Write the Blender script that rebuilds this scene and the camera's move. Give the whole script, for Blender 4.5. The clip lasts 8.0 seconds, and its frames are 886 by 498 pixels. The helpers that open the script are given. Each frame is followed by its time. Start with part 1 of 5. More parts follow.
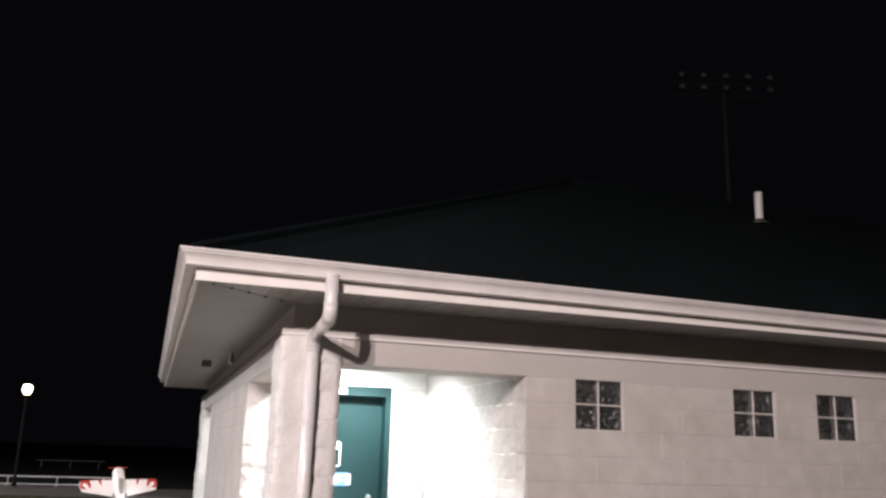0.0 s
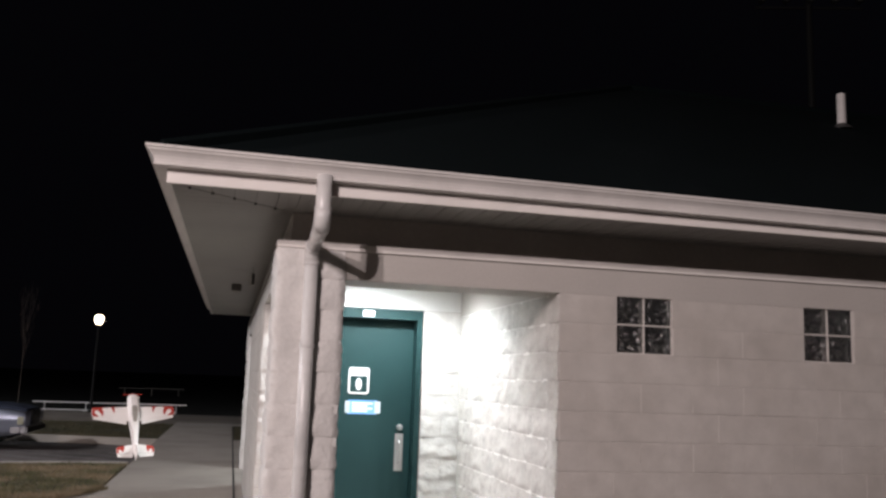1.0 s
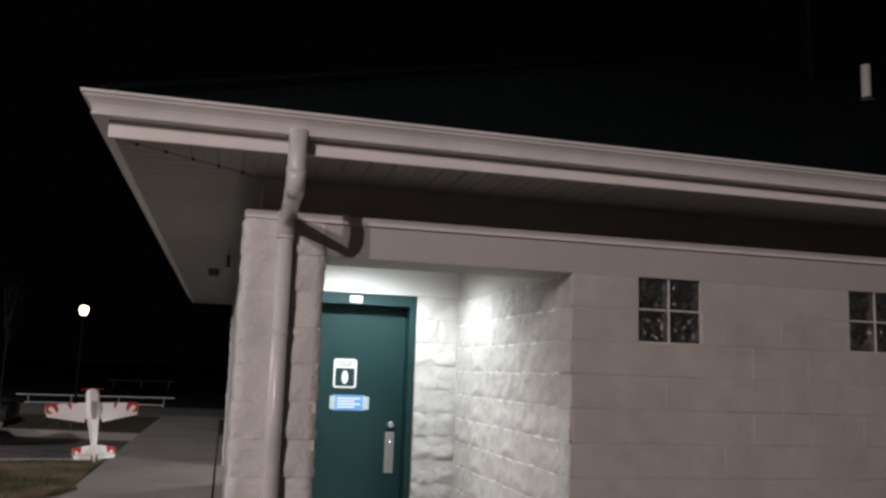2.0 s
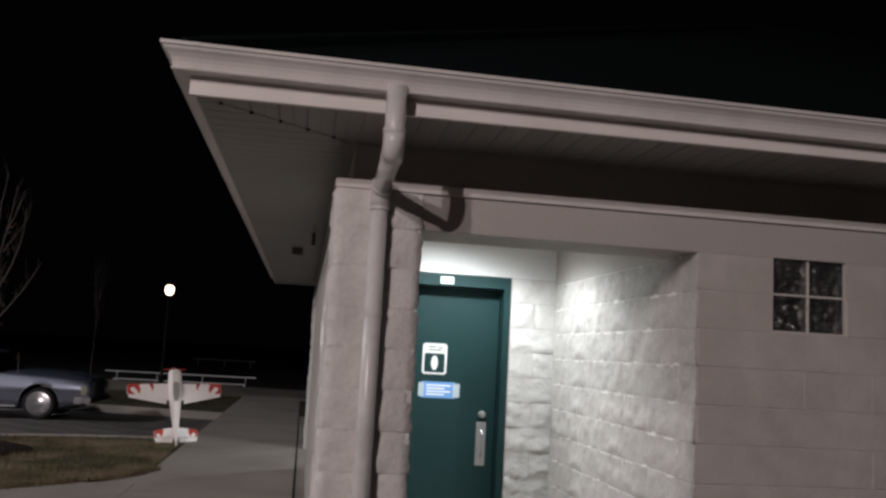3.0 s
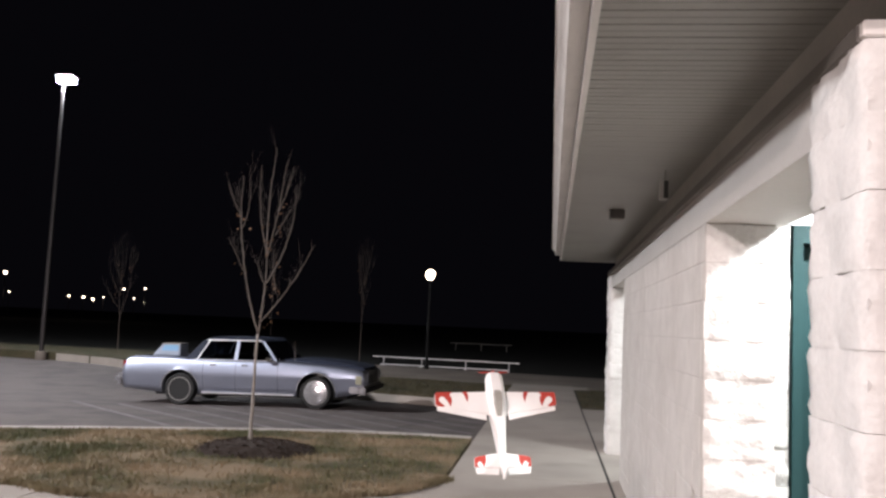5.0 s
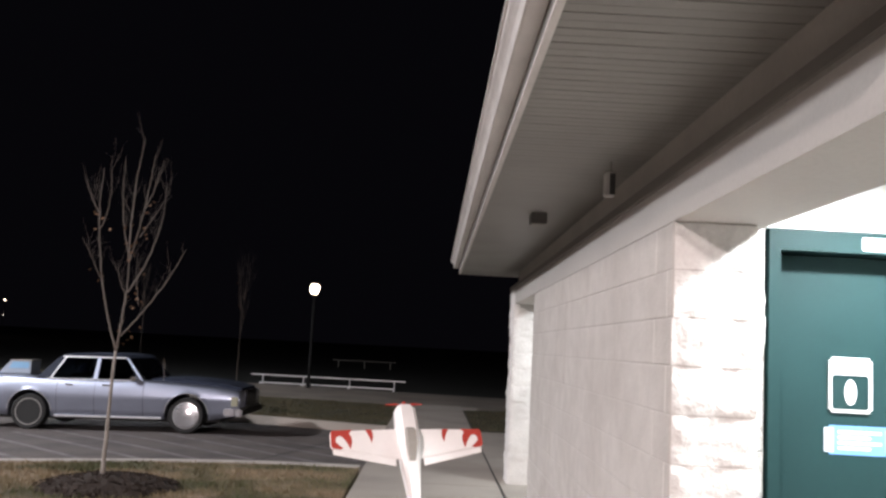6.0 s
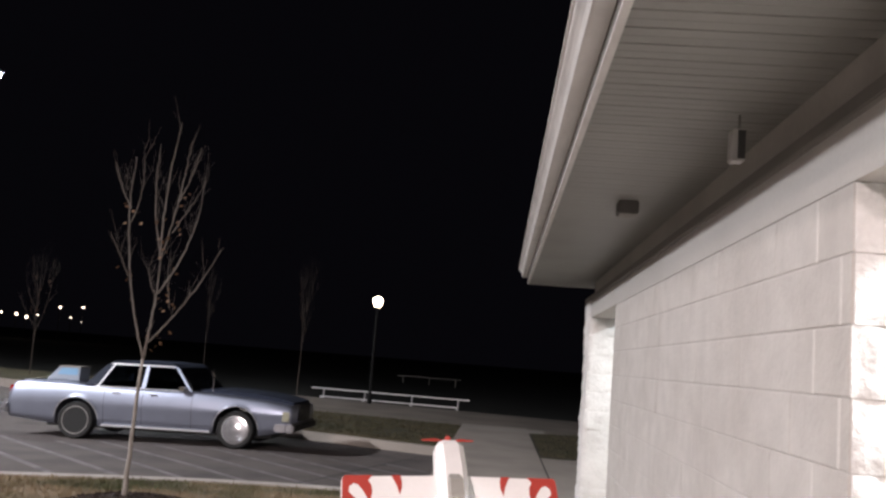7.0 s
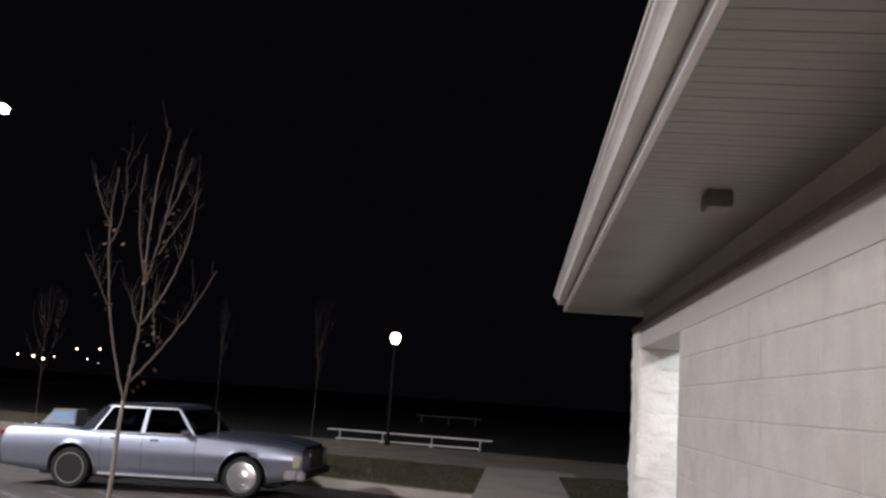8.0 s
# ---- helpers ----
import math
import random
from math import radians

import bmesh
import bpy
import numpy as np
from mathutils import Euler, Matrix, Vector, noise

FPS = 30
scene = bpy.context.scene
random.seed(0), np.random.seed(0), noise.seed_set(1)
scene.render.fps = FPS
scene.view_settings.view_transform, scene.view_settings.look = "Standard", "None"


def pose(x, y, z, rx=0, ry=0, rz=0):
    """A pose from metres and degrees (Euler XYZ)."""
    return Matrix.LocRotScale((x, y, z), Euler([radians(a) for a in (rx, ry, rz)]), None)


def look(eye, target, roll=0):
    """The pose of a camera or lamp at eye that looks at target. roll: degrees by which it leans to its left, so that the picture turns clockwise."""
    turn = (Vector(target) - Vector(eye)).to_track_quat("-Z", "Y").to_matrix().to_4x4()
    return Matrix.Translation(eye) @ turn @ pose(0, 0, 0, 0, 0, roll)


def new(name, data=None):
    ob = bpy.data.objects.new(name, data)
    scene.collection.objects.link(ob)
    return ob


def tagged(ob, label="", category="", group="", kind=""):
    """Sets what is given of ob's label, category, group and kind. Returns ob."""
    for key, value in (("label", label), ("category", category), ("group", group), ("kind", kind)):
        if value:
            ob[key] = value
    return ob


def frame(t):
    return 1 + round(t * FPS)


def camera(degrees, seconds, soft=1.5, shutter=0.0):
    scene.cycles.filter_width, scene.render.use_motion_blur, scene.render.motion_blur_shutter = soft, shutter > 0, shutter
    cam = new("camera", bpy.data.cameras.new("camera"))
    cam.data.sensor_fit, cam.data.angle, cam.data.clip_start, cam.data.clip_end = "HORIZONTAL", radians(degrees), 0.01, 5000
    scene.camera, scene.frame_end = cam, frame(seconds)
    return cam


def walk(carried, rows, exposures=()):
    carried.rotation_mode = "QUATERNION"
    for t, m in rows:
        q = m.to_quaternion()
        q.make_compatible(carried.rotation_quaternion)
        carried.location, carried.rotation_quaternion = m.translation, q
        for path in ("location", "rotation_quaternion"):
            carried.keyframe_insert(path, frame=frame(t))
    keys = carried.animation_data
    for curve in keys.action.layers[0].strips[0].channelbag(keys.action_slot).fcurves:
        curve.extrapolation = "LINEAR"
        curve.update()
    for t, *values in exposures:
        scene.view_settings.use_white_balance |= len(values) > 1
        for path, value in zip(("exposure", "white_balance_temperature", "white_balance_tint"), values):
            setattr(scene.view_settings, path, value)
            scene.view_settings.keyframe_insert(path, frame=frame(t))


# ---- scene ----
cam = camera(54.7, 8.0, soft=2.6)
PATH = [
    (0, (-0.865, -6.235, 1.55), (-0.258, -4.388, 2.016), 1.9),
    (0.2, (-0.722, -6.115, 1.552), (-0.216, -4.23, 1.987), 2.8),
    (0.5, (-0.539, -5.883, 1.531), (-0.065, -3.978, 1.917), 2.4),
    (0.7, (-0.385, -5.734, 1.541), (0.083, -3.823, 1.9), 2.7),
    (1, (-0.248, -5.536, 1.541), (0.211, -3.614, 1.846), 2.0),
    (1.2, (-0.208, -5.369, 1.521), (0.256, -3.446, 1.819), 2.3),
    (2.3, (-0.041, -4.586, 1.564), (0.435, -2.663, 1.837), 1.9),
    (2.5, (-0.034, -4.5, 1.57), (0.438, -2.574, 1.828), 2.0),
    (2.8, (-0.051, -4.407, 1.552), (0.362, -2.466, 1.794), 2.8),
    (3, (-0.118, -4.249, 1.555), (0.185, -2.287, 1.8), 3.2),
    (3.2, (-0.186, -4.092, 1.573), (-0.001, -2.119, 1.84), 3.0),
    (3.5, (-0.266, -3.903, 1.552), (-0.266, -1.918, 1.794), 3.9),
    (3.7, (-0.334, -3.728, 1.54), (-0.432, -1.742, 1.747), 4.0),
    (4, (-0.417, -3.444, 1.561), (-0.631, -1.464, 1.743), 2.9),
    (4.2, (-0.49, -3.263, 1.574), (-0.772, -1.29, 1.736), 2.8),
    (5.3, (-0.846, -1.909, 1.597), (-1.06, 0.071, 1.777), 2.1),
    (5.5, (-0.872, -1.745, 1.604), (-1.013, 0.243, 1.771), 2.4),
    (5.8, (-0.926, -1.422, 1.571), (-0.944, 0.567, 1.774), 2.8),
    (6, (-0.985, -1.235, 1.597), (-0.973, 0.752, 1.824), 3.0),
    (6.3, (-0.978, -0.914, 1.571), (-1.108, 1.068, 1.8), 1.8),
    (6.5, (-0.964, -0.661, 1.588), (-1.133, 1.315, 1.849), 3.2),
    (6.7, (-0.956, -0.471, 1.615), (-1.136, 1.503, 1.877), 3.3),
    (7, (-0.952, -0.104, 1.584), (-1.102, 1.873, 1.841), 4.6),
    (7.3, (-1.015, 0.25, 1.616), (-1.103, 2.233, 1.858), 4.5),
    (7.5, (-1.056, 0.428, 1.594), (-1.142, 2.414, 1.816), 3.7),
    (7.7, (-1.056, 0.715, 1.572), (-1.189, 2.692, 1.842), 3.4),
    (8, (-1.121, 1.031, 1.583), (-1.315, 2.993, 1.924), 4.1),
]
EXPOSURES = [(0.0, 1.1), (0.5, 0.87), (0.7, 0.76), (1.0, 0.44), (1.2, 0.3), (2.5, -0.56), (3.0, -0.5), (3.2, -0.35), (3.5, 0.28), (3.7, 0.87), (4.0, 1.14), (4.2, 1.17), (5.3, 1.16), (5.5, 1.1), (6.5, 1.06), (7.0, 1.12), (7.5, 1.02), (8.0, 0.84)]
walk(cam, [(t, look(eye, target, roll)) for t, eye, target, roll in PATH], EXPOSURES)

# ---- night sky and lamps ----
world = bpy.data.worlds.new("night")
world.use_nodes = True
world.node_tree.nodes["Background"].inputs["Color"].default_value = (0.55, 0.5, 0.75, 1)
world.node_tree.nodes["Background"].inputs["Strength"].default_value = 0.0016
scene.world = world

SOUTH_LAMPS = (Vector((-5.97, -11.0, 5.42)), Vector((-6.55, -11.0, 6.7)))
WEST_LAMP = Vector((-20.0, 6.0, 11.0))
LED_LAMP = Vector((-19.4, 27.5, 10.2))
GLOBE_LAMP = Vector((-5.34, 29.7, 3.44))


def point_lamp(name, place, watts, colour, radius):
    data = bpy.data.lights.new(name, "POINT")
    data.energy, data.color, data.shadow_soft_size = watts, colour, radius
    ob = new(name, data)
    ob.location = place
    return ob


def cutoff_lamp(name, place, watts, colour, radius, degrees):
    data = bpy.data.lights.new(name, "SPOT")
    data.energy, data.color, data.shadow_soft_size, data.spot_size, data.spot_blend = watts, colour, radius, radians(degrees), 0.5
    ob = new(name, data)
    ob.location = place
    return ob


def disc_lamp(name, place, watts, colour, size):
    data = bpy.data.lights.new(name, "AREA")
    data.shape, data.size, data.energy, data.color = "DISK", size, watts, colour
    ob = new(name, data)
    ob.location = place
    return ob


for spot in SOUTH_LAMPS:
    point_lamp("post_lamp_light", spot, 2120, (1.0, 0.855, 0.85), 0.1)
cutoff_lamp("west_lamp_light", WEST_LAMP - Vector((0, 0, 0.25)), 9600, (0.98, 0.955, 1.0), 0.4, 166)
cutoff_lamp("lot_lamp_light", LED_LAMP - Vector((0, 0, 0.25)), 560, (0.86, 0.88, 1.0), 0.15, 140)
cutoff_lamp("alcove_downlight_west", (0.92, 1.93, 2.588), 135, (0.9, 0.97, 1.0), 0.07, 164)
cutoff_lamp("alcove_downlight_east", (1.24, 1.95, 2.588), 178, (0.91, 0.97, 1.0), 0.12, 138)
disc_lamp("alcove_light_far", (1.15, 8.2, 2.535), 29, (0.86, 0.95, 1.0), 0.22)


# ---- materials ----
def material(name, colour, rough=0.7, metal=0.0, grain=0.0, grain_scale=40.0, stain=0.0, stain_scale=1.5, bump=0.0, bump_scale=60.0,
             stain_colour=None, island=0.0, specular=0.4, coat=0.0):
    m = bpy.data.materials.new(name)
    m.use_nodes = True
    n, l = m.node_tree.nodes, m.node_tree.links
    p = n["Principled BSDF"]
    p.inputs["Roughness"].default_value, p.inputs["Metallic"].default_value = rough, metal
    p.inputs["Specular IOR Level"].default_value, p.inputs["Coat Weight"].default_value = specular, coat
    out = n.new("ShaderNodeRGB")
    out.outputs[0].default_value = (*colour, 1)
    sock = out.outputs[0]
    geo = n.new("ShaderNodeNewGeometry")

    def blend(sock, fac, other):
        mix = n.new("ShaderNodeMix")
        mix.data_type = "RGBA"
        l.new(fac, mix.inputs[0])
        l.new(sock, mix.inputs[6])
        mix.inputs[7].default_value = (*other, 1)
        return mix.outputs[2]

    def cloud(scale, detail, low, high, amount):
        t = n.new("ShaderNodeTexNoise")
        t.inputs["Scale"].default_value, t.inputs["Detail"].default_value = scale, detail
        l.new(geo.outputs["Position"], t.inputs["Vector"])
        r = n.new("ShaderNodeMapRange")
        r.inputs[1].default_value, r.inputs[2].default_value = low, high
        r.inputs[3].default_value, r.inputs[4].default_value = 0.0, amount
        l.new(t.outputs["Fac"], r.inputs[0])
        return r.outputs[0]

    if stain:
        other = stain_colour or tuple(c * 0.45 for c in colour)
        sock = blend(sock, cloud(stain_scale, 5, 0.42, 0.72, stain), other)
    if grain:
        sock = blend(sock, cloud(grain_scale, 4, 0.35, 0.75, grain), tuple(c * 0.5 for c in colour))
    if island:
        info = n.new("ShaderNodeObjectInfo")
        r = n.new("ShaderNodeMapRange")
        r.inputs[3].default_value, r.inputs[4].default_value = 0.0, island
        l.new(info.outputs["Random"], r.inputs[0])
        sock = blend(sock, r.outputs[0], tuple(c * 0.6 for c in colour))
    l.new(sock, p.inputs["Base Color"])
    if bump:
        t = n.new("ShaderNodeTexNoise")
        t.inputs["Scale"].default_value, t.inputs["Detail"].default_value = bump_scale, 6
        l.new(geo.outputs["Position"], t.inputs["Vector"])
        b = n.new("ShaderNodeBump")
        b.inputs["Strength"].default_value, b.inputs["Distance"].default_value = bump, 0.01
        l.new(t.outputs["Fac"], b.inputs["Height"])
        l.new(b.outputs["Normal"], p.inputs["Normal"])
    return m


def glowing(name, colour, strength):
    m = bpy.data.materials.new(name)
    m.use_nodes = True
    p = m.node_tree.nodes["Principled BSDF"]
    p.inputs["Base Color"].default_value = (*colour, 1)
    p.inputs["Emission Color"].default_value = (*colour, 1)
    p.inputs["Emission Strength"].default_value = strength
    return m


def glass(name, tint, rough=0.02, bump=0.0, scale=18.0, clear=1.0):
    m = bpy.data.materials.new(name)
    m.use_nodes = True
    n, l = m.node_tree.nodes, m.node_tree.links
    p = n["Principled BSDF"]
    p.inputs["Base Color"].default_value = (*tint, 1)
    p.inputs["Roughness"].default_value, p.inputs["Transmission Weight"].default_value, p.inputs["IOR"].default_value = rough, clear, 1.45
    if bump:
        geo = n.new("ShaderNodeNewGeometry")
        t = n.new("ShaderNodeTexVoronoi")
        t.inputs["Scale"].default_value = scale
        l.new(geo.outputs["Position"], t.inputs["Vector"])
        b = n.new("ShaderNodeBump")
        b.inputs["Strength"].default_value, b.inputs["Distance"].default_value = bump, 0.03
        l.new(t.outputs["Distance"], b.inputs["Height"])
        l.new(b.outputs["Normal"], p.inputs["Normal"])
    return m


BLOCK = material("painted_block", (0.545, 0.512, 0.478), 0.75, grain=0.28, grain_scale=7, stain=0.34, stain_scale=1.9, bump=0.4, bump_scale=38, island=0.06, stain_colour=(0.3, 0.262, 0.225))
ROUGH = material("split_face_block", (0.7, 0.675, 0.65), 0.85, grain=0.2, grain_scale=45, stain=0.25, stain_scale=5, bump=0.75, bump_scale=34, island=0.12)
MORTAR = material("painted_mortar", (0.49, 0.46, 0.43), 0.85, grain=0.3, grain_scale=120, bump=0.4)
SMOOTH = material("smooth_lintel_paint", (0.485, 0.455, 0.425), 0.65, grain=0.15, grain_scale=60, stain=0.15, stain_scale=1.2, bump=0.1, bump_scale=150)
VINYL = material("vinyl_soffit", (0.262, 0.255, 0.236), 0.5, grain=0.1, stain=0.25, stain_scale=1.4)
WHITE_METAL = material("white_aluminium", (0.66, 0.63, 0.605), 0.38, grain=0.08, stain=0.3, stain_scale=3.0)
PIPE_METAL = material("downspout_metal", (0.66, 0.645, 0.63), 0.3, metal=0.0, grain=0.1, grain_scale=20, stain=0.35, stain_scale=5.0, coat=0.8)
# dark tone for the side trim and fascia; eave and gutter shade painted in
EAVE_SHADE = material("eave_shade_tone", (0.165, 0.15, 0.136), 0.55, grain=0.15, grain_scale=30, stain=0.3, stain_scale=2.0)
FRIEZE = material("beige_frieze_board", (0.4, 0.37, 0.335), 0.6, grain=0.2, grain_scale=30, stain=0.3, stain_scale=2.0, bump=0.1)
ALCOVE_WHITE = material("white_alcove_paint", (0.76, 0.755, 0.74), 0.6, grain=0.1, grain_scale=60, stain=0.12, stain_scale=1.5, bump=0.08, bump_scale=150)
TRIM = material("trim_metal", (0.74, 0.7, 0.665), 0.45, stain=0.2, stain_scale=3)
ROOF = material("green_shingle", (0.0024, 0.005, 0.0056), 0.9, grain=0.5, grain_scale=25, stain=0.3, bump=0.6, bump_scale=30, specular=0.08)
GREEN = material("green_door_paint", (0.0125, 0.041, 0.042), 0.5, specular=0.25, grain=0.08, stain=0.18, stain_scale=2.5, bump=0.04, bump_scale=90)
DARK = material("dark_interior", (0.02, 0.02, 0.02), 0.9, grain=0.2)
CONCRETE = material("concrete", (0.385, 0.342, 0.302), 0.85, grain=0.25, grain_scale=70, stain=0.4, stain_scale=0.9, bump=0.25, bump_scale=120)
# stained concrete toned down; dimness of far path and lamp base is in it
DIMMED_CONCRETE = material("dimmed_concrete", (0.24, 0.205, 0.175), 0.9, grain=0.4, grain_scale=40, stain=0.6, stain_scale=0.7, bump=0.3)
KERB = material("kerb_concrete", (0.52, 0.48, 0.44), 0.85, grain=0.3, grain_scale=50, stain=0.4, stain_scale=2.5, bump=0.3)
ASPHALT = material("asphalt", (0.158, 0.136, 0.126), 0.8, grain=0.8, grain_scale=55, stain=0.85, stain_scale=1.3, stain_colour=(0.072, 0.064, 0.066), bump=0.5, bump_scale=160)
PAINT = material("worn_road_paint", (0.26, 0.238, 0.235), 0.8, grain=0.6, grain_scale=45, stain=0.85, stain_scale=4, stain_colour=(0.09, 0.085, 0.09))
SOIL = material("lawn_soil", (0.25, 0.185, 0.115), 0.95, grain=0.5, grain_scale=35, stain=1.6, stain_scale=0.9, stain_colour=(0.055, 0.055, 0.024), bump=0.8, bump_scale=40)
# almost black lawn colour; the field's lack of light is put into it
NIGHT_FIELD = material("night_dimmed_lawn", (0.009, 0.009, 0.006), 0.95, grain=0.5, grain_scale=6, stain=0.5, stain_scale=0.3, bump=0.6, bump_scale=12)
# darker copies of soil and blades; distance dimness is in the colour
DIM_LAWN = material("dimmed_winter_lawn", (0.075, 0.062, 0.034), 0.95, grain=0.5, grain_scale=9, stain=1.0, stain_scale=0.9, stain_colour=(0.035, 0.04, 0.018), bump=0.7, bump_scale=30)
FAR_BLADE = material("dimmed_green_grass", (0.1, 0.085, 0.046), 0.8, stain=1.0, stain_scale=1.2, stain_colour=(0.055, 0.058, 0.028), grain=0.6, grain_scale=5)
BLADE = material("dry_grass", (0.3, 0.232, 0.145), 0.8, stain=1.6, stain_scale=0.9, stain_colour=(0.062, 0.082, 0.03), grain=0.7, grain_scale=5)
MULCH = material("mulch", (0.036, 0.024, 0.018), 0.95, grain=0.6, grain_scale=40, bump=1.0, bump_scale=45)
BARK = material("bark", (0.18, 0.158, 0.14), 0.85, grain=0.4, grain_scale=60, stain=0.4, stain_scale=9, bump=0.5, bump_scale=90)
PALE_BARK = material("pale_trunk_bark", (0.33, 0.3, 0.27), 0.85, grain=0.35, grain_scale=50, stain=0.45, stain_scale=7, bump=0.4, bump_scale=90)
# darker copy of the bark; the far trees' dimness is put into its colour
DIMMED_BARK = material("dimmed_bark", (0.12, 0.096, 0.08), 0.9, grain=0.4, grain_scale=60, stain=0.4, stain_scale=9, bump=0.5, bump_scale=90)
LEAF = material("dead_leaf", (0.15, 0.085, 0.045), 0.8, grain=0.4)
BLACK_PAINT = material("black_gloss_paint", (0.012, 0.011, 0.011), 0.22, grain=0.1, specular=0.5, coat=0.5)
POST_PAINT = material("dull_black_paint", (0.01, 0.01, 0.01), 0.6, grain=0.2, specular=0.2)
POLE_METAL = material("bronze_pole", (0.05, 0.045, 0.045), 0.45, metal=0.6, grain=0.2)
GALVANISED = material("galvanised_pole", (0.42, 0.42, 0.43), 0.45, metal=0.8, grain=0.2)
ALUMINIUM = material("bench_aluminium", (0.72, 0.72, 0.72), 0.4, metal=0.5, grain=0.1, stain=0.2)
FOAM = material("white_foam", (0.86, 0.83, 0.81), 0.55, grain=0.06, grain_scale=80, stain=0.1, stain_scale=8)
RED = material("red_decal", (0.45, 0.055, 0.04), 0.5, grain=0.15, grain_scale=60)
DARK_PLASTIC = material("dark_plastic", (0.05, 0.048, 0.046), 0.5, grain=0.2)
GREY_PLASTIC = material("grey_plastic", (0.33, 0.31, 0.28), 0.5, grain=0.2)
SIGN_WHITE = material("white_plastic_sign", (0.85, 0.88, 0.88), 0.4)
SIGN_BLUE = material("blue_paper_notice", (0.16, 0.36, 0.72), 0.55, stain=0.2, stain_scale=12)
TAPE = material("clear_tape", (0.5, 0.58, 0.62), 0.25)
STEEL = material("brushed_steel", (0.72, 0.72, 0.72), 0.35, metal=0.85, grain=0.15)
CAR_PAINT = material("silver_blue_car_paint", (0.4, 0.435, 0.54), 0.4, metal=0.86, grain=0.04, stain=0.12, stain_scale=2.5, coat=1.0)
CAR_DARK_PAINT = material("dark_blue_vinyl", (0.022, 0.028, 0.046), 0.6, grain=0.2, specular=0.15)
CHROME = material("chrome", (0.82, 0.82, 0.84), 0.12, metal=1.0, grain=0.1)
# chrome greyed and roughened; the front bumper's darkness is put into its colour
DULL_CHROME = material("dimmed_chrome", (0.4, 0.4, 0.42), 0.35, metal=0.9, grain=0.3, grain_scale=30, stain=0.4, stain_scale=6)
HUB_CHROME = material("hubcap_chrome", (0.72, 0.72, 0.74), 0.27, metal=0.92, grain=0.25, grain_scale=25)
SATIN = material("bright_satin_trim", (0.78, 0.78, 0.8), 0.3, metal=0.6, grain=0.1, coat=0.5)
PALE_JOINT = material("pale_pointing", (0.6, 0.565, 0.53), 0.8, grain=0.2, grain_scale=90, bump=0.3)
ALCOVE_JOINT = material("white_pointing", (0.8, 0.78, 0.75), 0.8, grain=0.2, grain_scale=90)
ALCOVE_BLOCK = material("alcove_block_paint", (0.56, 0.535, 0.505), 0.8, grain=0.35, grain_scale=30, stain=0.35, stain_scale=6, bump=0.3, bump_scale=45, island=0.12)
WHITEWALL = material("aged_whitewall", (0.26, 0.25, 0.24), 0.7, grain=0.3, grain_scale=40)
WHEEL_STEEL = material("dull_black_steel", (0.016, 0.013, 0.012), 0.9, grain=0.4, grain_scale=30, specular=0.08)
RUBBER = material("rubber", (0.014, 0.014, 0.014), 0.7, grain=0.3)
CAR_GLASS = glass("car_glass", (0.25, 0.28, 0.3), 0.02)
BLOCK_GLASS = glass("glass_block", (0.5, 0.52, 0.52), 0.24, bump=0.35, scale=30, clear=0.96)
PALE_LENS = material("pale_lamp_lens", (0.36, 0.35, 0.26), 0.15, grain=0.2, grain_scale=80, coat=0.6)
LAMP_LENS = glass("headlight_glass", (0.9, 0.9, 0.9), 0.1)
TAIL_RED = material("tail_light_red", (0.3, 0.01, 0.01), 0.2)
GLOW_LED = glowing("led_glow", (0.88, 0.93, 1.0), 600)
GLOW_GLOBE = glowing("globe_glow", (1.0, 0.8, 0.6), 6)
GLOW_FAR = glowing("far_lamp_glow", (1.0, 0.78, 0.6), 4)
GLOW_ALCOVE = glowing("alcove_diffuser_glow", (0.93, 1.0, 0.97), 12)
GLOW_POST = glowing("post_lamp_glow", (1.0, 0.85, 0.82), 60)


# ---- mesh helpers ----
def mesh_of(bm, name, mat, smooth=False):
    me = bpy.data.meshes.new(name)
    bm.normal_update()
    bm.to_mesh(me)
    bm.free()
    if mat:
        me.materials.append(mat)
    if smooth:
        for f in me.polygons:
            f.use_smooth = True
    return me


def part(name, bm, mat, parent=None, label="", smooth=False):
    ob = new(name, mesh_of(bm, name, mat, smooth))
    if parent:
        ob.parent = parent
    if label:
        ob["label"] = label
    return ob


def thing(name, label, category, group="", kind="", at=None):
    ob = new(name)
    if at is not None:
        ob.matrix_basis = at
    return tagged(ob, label, category, group, kind)


def box(bm, x0, x1, y0, y1, z0, z1, bevel=0.0, segments=2):
    vs = [bm.verts.new((x, y, z)) for z in (z0, z1) for y in (y0, y1) for x in (x0, x1)]
    faces = [bm.faces.new([vs[i] for i in q]) for q in ((0, 2, 3, 1), (4, 5, 7, 6), (0, 1, 5, 4), (2, 6, 7, 3), (0, 4, 6, 2), (1, 3, 7, 5))]
    if bevel:
        edges = list({e for f in faces for e in f.edges})
        bmesh.ops.bevel(bm, geom=edges, offset=bevel, segments=segments, affect="EDGES")
    return bm


def box_bm(*a, **k):
    return box(bmesh.new(), *a, **k)


def ring(bm, centre, u, v, radius, count=12):
    return [bm.verts.new(centre + radius * (math.cos(2 * math.pi * i / count) * u + math.sin(2 * math.pi * i / count) * v)) for i in range(count)]


